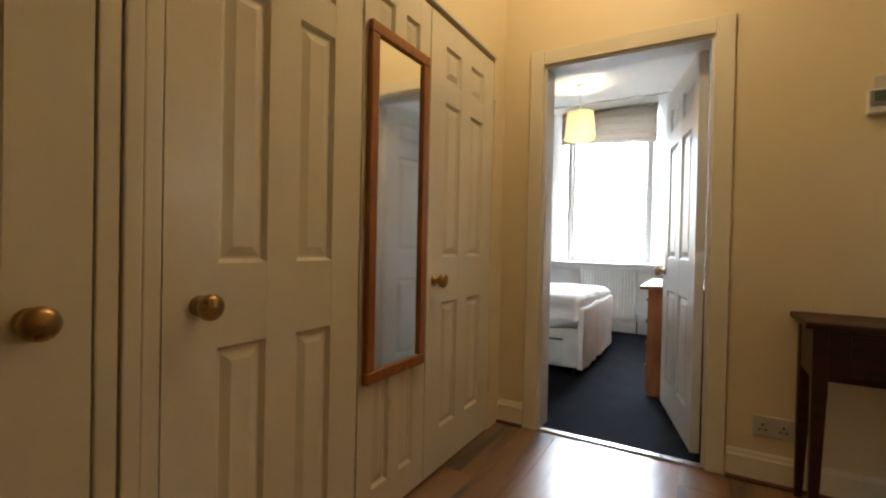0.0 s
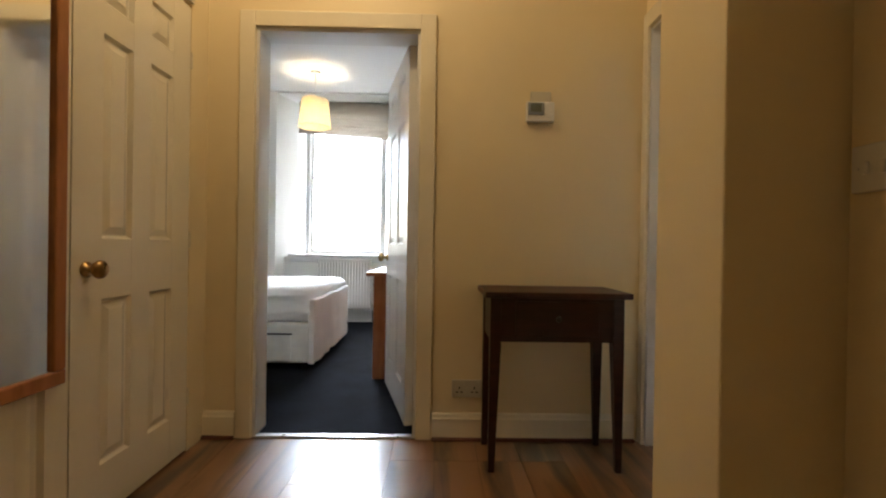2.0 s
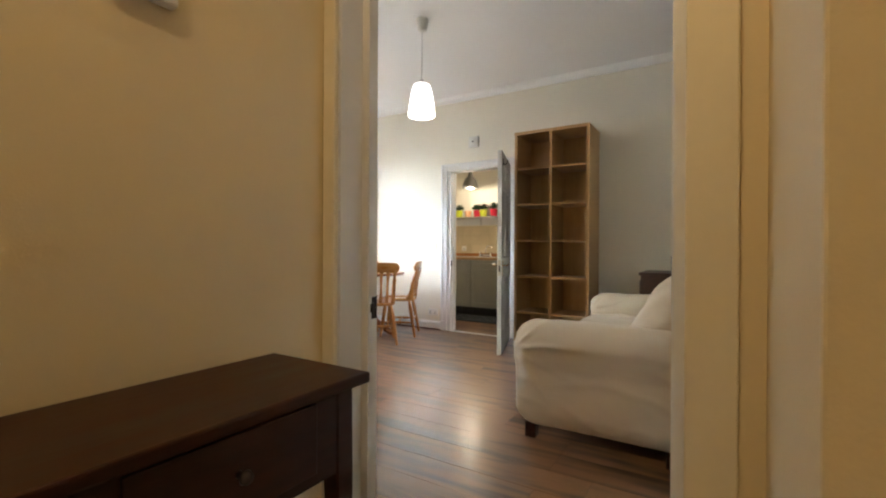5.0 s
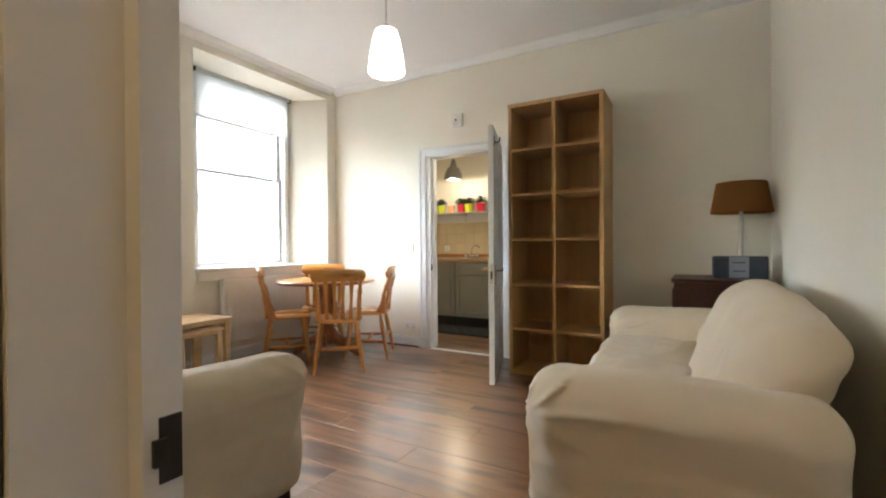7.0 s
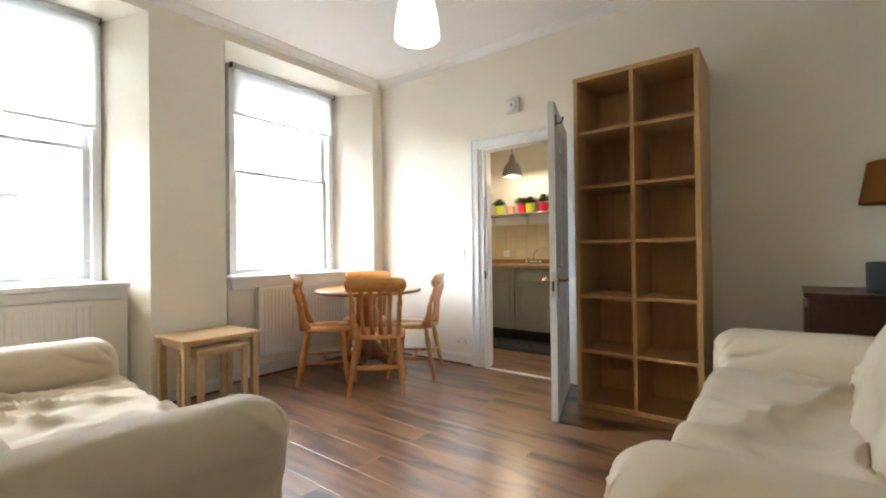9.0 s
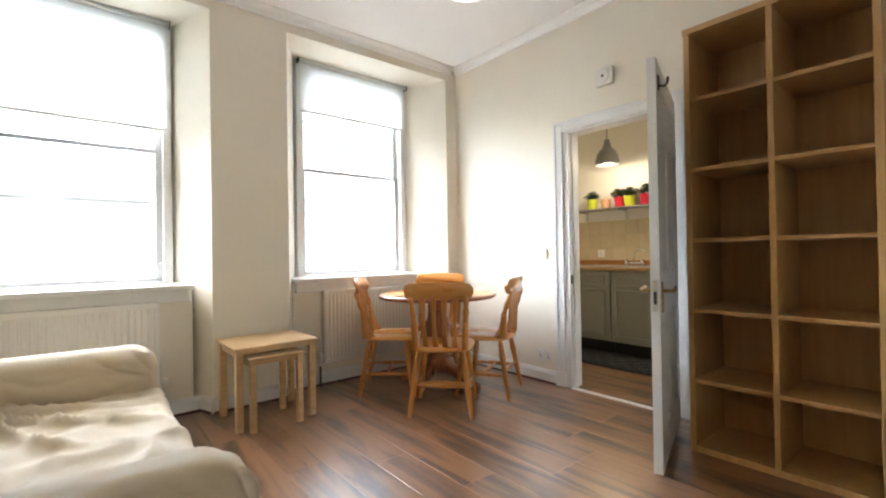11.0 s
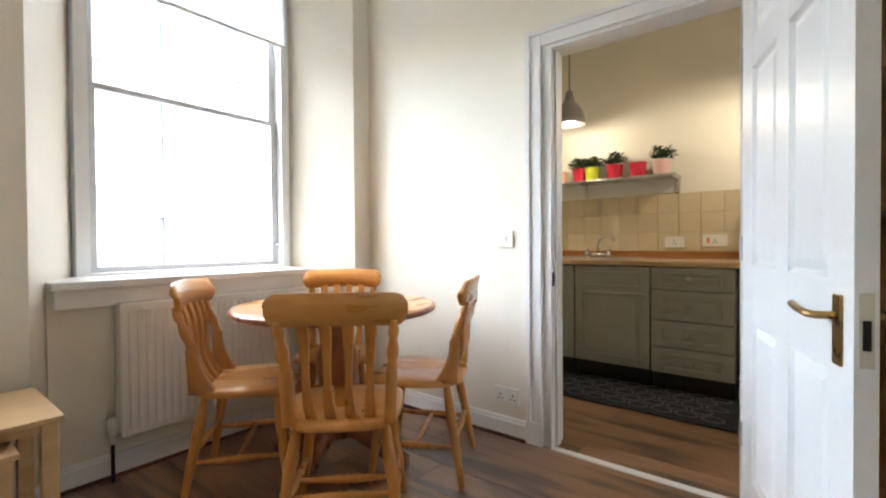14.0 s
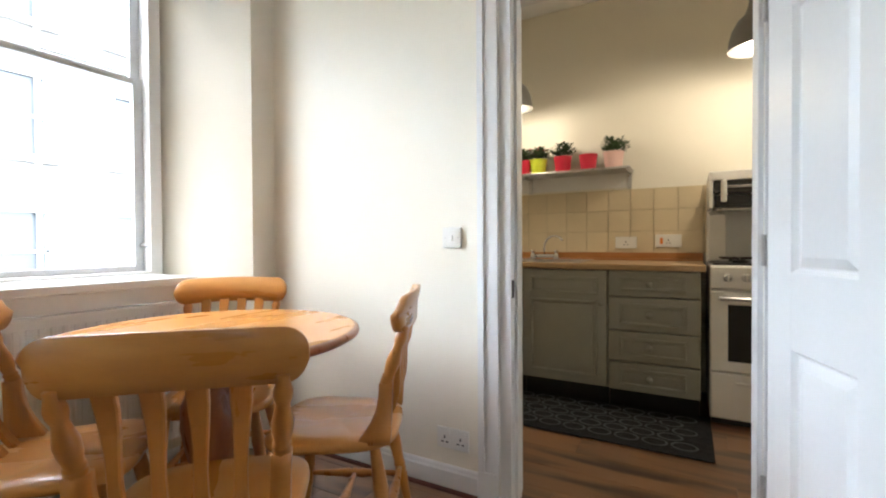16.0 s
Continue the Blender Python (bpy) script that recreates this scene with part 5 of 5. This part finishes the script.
w = thing("worktop", "pale oak-look worktop with a rounded edge", "worktop", pose(0.025, 0.04, -0.014))
part("slab", boxes((6.30, 6.945, 3.50, 4.22, 0.872, 0.91), (6.30, 6.40, 4.22, 5.50, 0.872, 0.91), (6.84, 6.945, 4.22, 5.50, 0.872, 0.91), (6.40, 6.84, 5.08, 5.50, 0.872, 0.91), bevel=0.006), WORKTOP, w)
part("upstand", boxes((6.925, 6.945, 3.50, 5.50, 0.912, 0.965), (6.86, 6.925, 3.50, 5.50, 0.912, 0.922), bevel=0.003), UPSTAND, w, "varnished wooden upstand")


def sink():
    s = thing("sink", "stainless steel sink and drainer set into the worktop", "sink", pose(0.025, 0.04, -0.014))
    part("rim", boxes((6.38, 6.41, 4.20, 5.10, 0.906, 0.915), (6.83, 6.86, 4.20, 5.10, 0.906, 0.915), (6.41, 6.83, 4.20, 4.24, 0.906, 0.915), (6.41, 6.83, 5.06, 5.10, 0.906, 0.915), (6.41, 6.83, 4.60, 4.64, 0.906, 0.914), bevel=0.003), STEEL, s)
    part("bowl", boxes((6.41, 6.83, 4.64, 5.06, 0.76, 0.77), (6.41, 6.416, 4.64, 5.06, 0.77, 0.908), (6.824, 6.83, 4.64, 5.06, 0.77, 0.908), (6.416, 6.824, 4.64, 4.646, 0.77, 0.908), (6.416, 6.824, 5.054, 5.06, 0.77, 0.908)), STEEL, s)
    part("drainer", boxes((6.41, 6.83, 4.24, 4.60, 0.900, 0.906)), STEEL, s)
    for i in range(7):
        part("rib", boxes((6.44, 6.80, 4.27 + i * 0.045, 4.285 + i * 0.045, 0.906, 0.910), bevel=0.001), STEEL, s)
    return s


sink()


def tap():
    t = thing("kitchen_tap", "chrome mixer tap with a swan neck spout", "tap", pose(6.825, 4.59, 0.901))
    part("bridge", tube([(0, -0.09, 0.025), (0, 0.09, 0.025)], 0.014, 12), CHROME, t, smooth=True)
    for y in (-0.09, 0.09):
        v = part("valve", lathe([(0.022, 0), (0.020, 0.03), (0.014, 0.045), (0.016, 0.05)], 16, None, pose(0, y, 0)), CHROME, t, smooth=True)
        part("tap_head", tube([(-0.028, y, 0.06), (0.028, y, 0.06)], 0.009, 10), CHROME, v, smooth=True)
    pts = [(0, 0, 0.02), (0, 0, 0.07)] + [(-0.035 * (1 - math.cos(a)), -0.085 * (1 - math.cos(a)), 0.09 + 0.085 * math.sin(a)) for a in [math.pi * k / 10 for k in range(9)]]
    part("spout", tube(pts, 0.0095, 12), CHROME, t, smooth=True)
    return t


tap()


def wall_shelf():
    s = thing("wall_shelf", "long grey metal wall shelf on brackets above the tiles", "shelf", pose(0.025, 0.022, 0.014))
    part("board", boxes((6.715, 6.94, 3.955, 5.24, 1.518, 1.534), bevel=0.003), STEEL, s)
    part("back_strip", boxes((6.938, 6.949, 3.99, 5.2, 1.41, 1.518)), SATIN, s, "white strip below the shelf")
    for y in (3.965, 4.7, 5.21):
        part("bracket", boxes((6.72, 6.94, y, y + 0.012, 1.500, 1.518), (6.925, 6.94, y, y + 0.03, 1.40, 1.500)), STEEL, s)
    return s


wall_shelf()


def pot_plant(y, material, colour, plant, r=0.062, h=0.115, seed=1):
    rng = random.Random(seed)
    p = thing("plant_pot" if not plant else "potted_plant", f"{colour} pot" + (f" with {plant} on the kitchen shelf" if plant else " standing empty on the kitchen shelf"), "pot" if not plant else "plant", pose(6.85, y, 1.548), group="pots on the kitchen shelf")
    part("pot", lathe([(r * 0.74, 0.0), (r * 0.78, 0.004), (r * 0.97, h - 0.012), (r, h - 0.010), (r, h), (r * 0.92, h), (r * 0.9, h - 0.015), (0, h - 0.018)], 24), material, p, smooth=False)
    if plant:
        part("soil", lathe([(r * 0.9, h - 0.017), (0.0, h - 0.008)], 18), SOIL, p)
        bm = bmesh.new()
        for i in range(290):
            a, el = rng.uniform(0, 6.283), rng.uniform(0.1, 1.5)
            rad = rng.uniform(0.25, 1.0) * (r * 1.25 + 0.012)
            c = Vector((math.cos(a) * math.cos(el) * rad, math.sin(a) * math.cos(el) * rad, h + 0.005 + math.sin(el) * rad * 0.95))
            d = Vector((math.cos(a + rng.uniform(-0.7, 0.7)), math.sin(a + rng.uniform(-0.7, 0.7)), rng.uniform(-0.4, 0.9))).normalized()
            side = d.cross(Vector((0, 0, 1))).normalized()
            up = side.cross(d)
            n, q = rng.uniform(0.02, 0.042), rng.uniform(0.009, 0.015)
            v = [bm.verts.new(c), bm.verts.new(c + d * n * 0.5 + side * q + up * 0.003), bm.verts.new(c + d * n), bm.verts.new(c + d * n * 0.5 - side * q + up * 0.003)]
            bm.faces.new((v[0], v[1], v[2]))
            bm.faces.new((v[0], v[2], v[3]))
        tagged(part("leaves", bm, LEAF, p, "small dark green leaves"), kind="stuff")
        bm = bmesh.new()
        for i in range(9):
            a, rad = rng.uniform(0, 6.283), rng.uniform(0, r)
            tube([(math.cos(a) * rad * 0.3, math.sin(a) * rad * 0.3, h - 0.01), (math.cos(a) * rad, math.sin(a) * rad, h + rng.uniform(0.03, 0.07))], 0.0016, 5, bm)
        tagged(part("stems", bm, LEAF, p), kind="stuff")
        if "flower" in plant:
            bm = bmesh.new()
            for i in range(26):
                a, rad = rng.uniform(0, 6.283), rng.uniform(0.1, 1) * r * 1.15
                c = (math.cos(a) * rad, math.sin(a) * rad, h + 0.055 + rng.uniform(0, 0.03))
                bmesh.ops.create_icosphere(bm, subdivisions=1, radius=rng.uniform(0.005, 0.010), matrix=Matrix.Translation(c))
            tagged(part("blooms", bm, WHITEBLOOM if "white" in plant else BLOOM, p), kind="stuff")
    return p


pot_plant(5.10, LIME, "lime green", "a small leafy plant", seed=3)
pot_plant(4.93, PEACH, "peach", "", h=0.105, seed=4)
pot_plant(4.757, RED, "crimson", "a small leafy plant", seed=5)
pot_plant(4.64, LIME, "lime green", "faded pink flowers", r=0.066, seed=6)
pot_plant(4.455, RED, "crimson", "small white flowers", r=0.067, h=0.12, seed=7)
pot_plant(4.27, RED, "crimson", "", r=0.067, h=0.118, seed=8)
pot_plant(4.095, PINK, "pale pink", "a small leafy plant", r=0.072, h=0.12, seed=9)

socket(pose(6.965, 4.025, 1.024, 0, 0, -90), "white double kitchen socket with a dark rocker on the tiles", 0.146, 0.086, 1)
cs = socket(pose(6.965, 3.75, 1.034, 0, 0, -90), "white cooker switch with an orange rocker on the tiles", 0.165, 0.09, 1, switch=False)
part("rocker", boxes((-0.052, -0.034, -0.016, -0.009, -0.022, 0.022), bevel=0.002), ORANGE, cs, "orange rocker")
socket(pose(6.965, 5.06, 1.03, 0, 0, -90), "white single socket on the tiles", 0.086, 0.086, 1)


def cooker():
    c = thing("gas_cooker", "white gas cooker with an eye-level grill", "cooker", pose(0.025, 0.047, 0))
    y0, y1 = 2.93, 3.475
    part("body", boxes((6.36, 6.92, y0, y1, 0.04, 0.895), bevel=0.006), ENAMEL, c)
    part("plinth", boxes((6.40, 6.90, y0 + 0.01, y1 - 0.01, 0.0, 0.04)), BLACK, c, "dark plinth")
    part("control_panel", boxes((6.335, 6.36, y0, y1, 0.765, 0.89), bevel=0.008), ENAMEL, c)
    for i in range(5):
        k = part("control_knob", lathe([(0.024, 0), (0.024, 0.006), (0.018, 0.010), (0.017, 0.026), (0.0, 0.028)], 18, None, pose(6.335, y1 - 0.085 - i * 0.085, 0.83, 0, -90, 0)), STEEL, c, "grey control knob", smooth=False)
        part("grip", boxes((6.302, 6.325, y1 - 0.089 - i * 0.085, y1 - 0.081 - i * 0.085, 0.812, 0.848), bevel=0.002), PLASTIC, k)
    door = part("oven_door", boxes((6.335, 6.36, y0 + 0.004, y1 - 0.004, 0.31, 0.755), bevel=0.006), ENAMEL, c)
    part("oven_window", boxes((6.331, 6.337, y0 + 0.06, y1 - 0.085, 0.37, 0.68), bevel=0.002), OVENGLASS, door, "dark glass window")
    part("oven_handle", tube([(6.335, y1 - 0.05, 0.715), (6.305, y1 - 0.055, 0.715), (6.300, y1 - 0.08, 0.715), (6.300, y0 + 0.08, 0.715), (6.305, y0 + 0.055, 0.715), (6.335, y0 + 0.05, 0.715)], 0.011, 10), STEEL, door, "metal bar handle", smooth=True)
    part("lower_drawer", boxes((6.337, 6.36, y0 + 0.004, y1 - 0.004, 0.05, 0.30), bevel=0.006), ENAMEL, c)
    part("drawer_lip", boxes((6.326, 6.338, y0 + 0.12, y1 - 0.12, 0.245, 0.26), bevel=0.004), ENAMEL, c)
    hob = part("hob", boxes((6.37, 6.80, y0 + 0.015, y1 - 0.015, 0.895, 0.905), bevel=0.003), BLACK, c, "black hob plate")
    for x in (6.48, 6.69):
        for y in (y0 + 0.15, y1 - 0.15):
            b = part("burner", lathe([(0.04, 0.905), (0.04, 0.918), (0.025, 0.925), (0, 0.925)], 18, None, pose(x, y, 0)), BLACK, hob)
            part("pan_support", boxes((x - 0.09, x + 0.09, y - 0.004, y + 0.004, 0.925, 0.934), (x - 0.004, x + 0.004, y - 0.09, y + 0.09, 0.9255, 0.9335)), IRON, b)
    part("splashback", boxes((6.80, 6.92, y0, y1, 0.895, 1.43), bevel=0.005), ENAMEL, c)
    part("side_post", boxes((6.70, 6.80, y1 - 0.10, y1 - 0.004, 0.906, 1.20), bevel=0.006), ENAMEL, c)
    hood = part("grill_hood", boxes((6.45, 6.80, y0, y1, 1.375, 1.43), (6.45, 6.80, y1 - 0.02, y1, 1.22, 1.375), (6.45, 6.80, y0, y0 + 0.02, 1.22, 1.375), bevel=0.006), ENAMEL, c, "white eye-level grill housing")
    part("grill_front", boxes((6.455, 6.47, y0 + 0.02, y1 - 0.02, 1.30, 1.375), bevel=0.004), OVENGLASS, hood, "dark grill front")
    part("grill_pan", boxes((6.44, 6.78, y0 + 0.03, y1 - 0.03, 1.22, 1.235), (6.44, 6.446, y0 + 0.03, y1 - 0.03, 1.235, 1.29), bevel=0.003), BLACK, hood, "black grill pan")
    part("rack", tube([(6.78, y1 - 0.04, 1.205), (6.40, y1 - 0.04, 1.205), (6.385, y1 - 0.06, 1.205), (6.385, y0 + 0.06, 1.205), (6.40, y0 + 0.04, 1.205), (6.78, y0 + 0.04, 1.205)], 0.006, 8), CHROME, hood, "chrome wire rack")
    for i in range(10):
        y = y0 + 0.07 + i * 0.045
        part("wire", tube([(6.385, y, 1.205), (6.78, y, 1.205)], 0.003, 6), CHROME, hood)
    part("grill_bar", tube([(6.425, y0 + 0.03, 1.335), (6.425, y1 - 0.06, 1.335)], 0.007, 8), STEEL, hood, "metal rail")
    part("grill_knob", boxes((6.405, 6.445, y1 - 0.085, y1 - 0.055, 1.25, 1.375), bevel=0.010), PLASTIC, hood, "white upright grip")
    part("badge", boxes((6.448, 6.4505, y0 + 0.1, y0 + 0.16, 1.405, 1.418)), BLACK, hood)
    return c


cooker()


def bell_pendant(x, y, b):
    z = 2.83
    p = thing("kitchen_pendant", "grey metal bell pendant with a lit bulb", "pendant lamp", pose(x, y, z), group="kitchen pendants")
    part("rose", lathe([(0.045, -0.025), (0.045, 0)], 18), PLASTIC, p)
    part("cord", tube([(0, 0, -0.025), (0, 0, b + 0.27)], 0.004), BLACK, p)
    sh = part("shade", lathe([(0.018, b + 0.275), (0.026, b + 0.27), (0.034, b + 0.225), (0.045, b + 0.19), (0.055, b + 0.175), (0.082, b + 0.15), (0.108, b + 0.10), (0.122, b + 0.045), (0.125, b), (0.121, b), (0.118, b + 0.045), (0.104, b + 0.098), (0.078, b + 0.145), (0.04, b + 0.168)], 32), PENDANT, p, "grey bell-shaped metal shade", smooth=True)
    part("rim", lathe([(0.121, b - 0.002), (0.127, b - 0.002), (0.127, b + 0.006), (0.121, b + 0.006)], 32), PENDANT, sh)
    part("bulb", lathe([(0.0, b + 0.008), (0.06, b + 0.012), (0.095, b + 0.03), (0.06, b + 0.07), (0.02, b + 0.15)], 24), KGLOW, p, "lit broad bulb", smooth=True)
    return p


for x, y, drop in ((6.53, 4.715, -0.85), (6.33, 3.32, -0.79)):
    bell_pendant(x, y, drop)
    bulb("kitchen_bulb", (x, y, 2.825 + drop), 0.48 if y > 4 else 0.9, (1.0, 0.84, 0.62), 0.05)


def runner_rug():
    r = thing("kitchen_mat", "charcoal mat with an oval trellis pattern in front of the cupboards", "rug", pose(5.865, 3.515, 0.001))
    w, d = 0.60, 1.60
    part("mat_body", boxes((0, w, 0, d, 0, 0.009), bevel=0.004), RUG, r)
    nx, ny = 5, 11
    for i in range(nx):
        for j in range(ny):
            cx = 0.06 + (i + 0.5) * (w - 0.12) / nx
            cy = 0.06 + (j + 0.5) * (d - 0.12) / ny
            if i % 2:
                cy += (d - 0.12) / ny / 2
            if cy > d - 0.08:
                continue
            bm = bmesh.new()
            seg = 20
            rings = []
            for s, z in ((1.0, 0.0085), (0.96, 0.0115), (0.84, 0.0115), (0.80, 0.0085)):
                rings.append([bm.verts.new((cx + 0.047 * s * math.cos(2 * math.pi * q / seg), cy + 0.063 * s * math.sin(2 * math.pi * q / seg), z)) for q in range(seg)])
            for a, b in zip(rings, rings[1:]):
                for q in range(seg):
                    bm.faces.new((a[q], a[(q + 1) % seg], b[(q + 1) % seg], b[q]))
            part("ring", bm, RUGLINE, r)
    return r


runner_rug()

# ---- floor boards, tiles ----
floor = structure("floor", boxes((-1.0, 7.1, -3.4, 2.40, -0.12, -0.013), (1.29, 7.1, 2.40, 5.8, -0.12, -0.013)), DARKWOOD, "dark walnut laminate floor in staggered boards", "floor")
structure("floor_bedroom", boxes((-2.75, 0.7, 2.43, 5.7, -0.12, 0.006)), CARPET, "worn navy blue bedroom carpet", "carpet")
PLANKS = {}


def plank_mesh(w, n):
    key = (round(w, 3), round(n, 3))
    if key not in PLANKS:
        bm = boxes((0.0006, w - 0.0006, 0.0006, n - 0.0006, -0.0125, 0.0))
        top = [e for e in bm.edges if all(v.co.z > -0.001 for v in e.verts)]
        bmesh.ops.bevel(bm, geom=top, offset=0.0006, segments=1, affect="EDGES")
        me = bpy.data.meshes.new("plank")
        bm.to_mesh(me)
        bm.free()
        me.materials.append(LAMINATE)
        PLANKS[key] = me
    return PLANKS[key]


def lay(x0, x1, y0, y1, seed):
    rng = random.Random(seed)
    wide, long = 0.192, 1.26
    x = x0
    while x < x1 - 0.01:
        w = min(wide, x1 - x)
        y = y0
        n = round(rng.choice((0.3, 0.5, 0.7, 0.9, 1.1)), 2)
        while y < y1 - 0.01:
            n = min(n, y1 - y)
            p = new("plank", plank_mesh(w, n))
            p.parent = floor
            p.location = (x, y, 0)
            y += n
            n = long
        x += wide


lay(-0.87, 1.39, -2.5, 2.40, 1)
lay(1.39, 5.10, 1.35, 5.66, 2)
lay(5.102, 6.975, 2.35, 5.5, 3)

splash = tagged(part("splashback", boxes((6.9725, 6.976, 2.6, 5.52, 0.951, 1.41)), GROUT), "beige glazed tile splashback above the worktop", "splashback", kind="structure")
TILES = {}
row = [0.951, 1.104, 1.257, 1.41]
for z0, z1 in zip(row, row[1:]):
    k = round(z1 - z0, 3)
    if k not in TILES:
        bm = boxes((-0.006, 0, 0.001, 0.151, 0.001, k - 0.001), bevel=0.0018, seg=1)
        me = bpy.data.meshes.new("tile")
        bm.to_mesh(me)
        bm.free()
        me.materials.append(TILE)
        TILES[k] = me
    y = 2.62
    while y < 5.5:
        t = new("tile", TILES[k])
        t.parent = splash
        t.location = (6.972, y, z0)
        y += 0.153
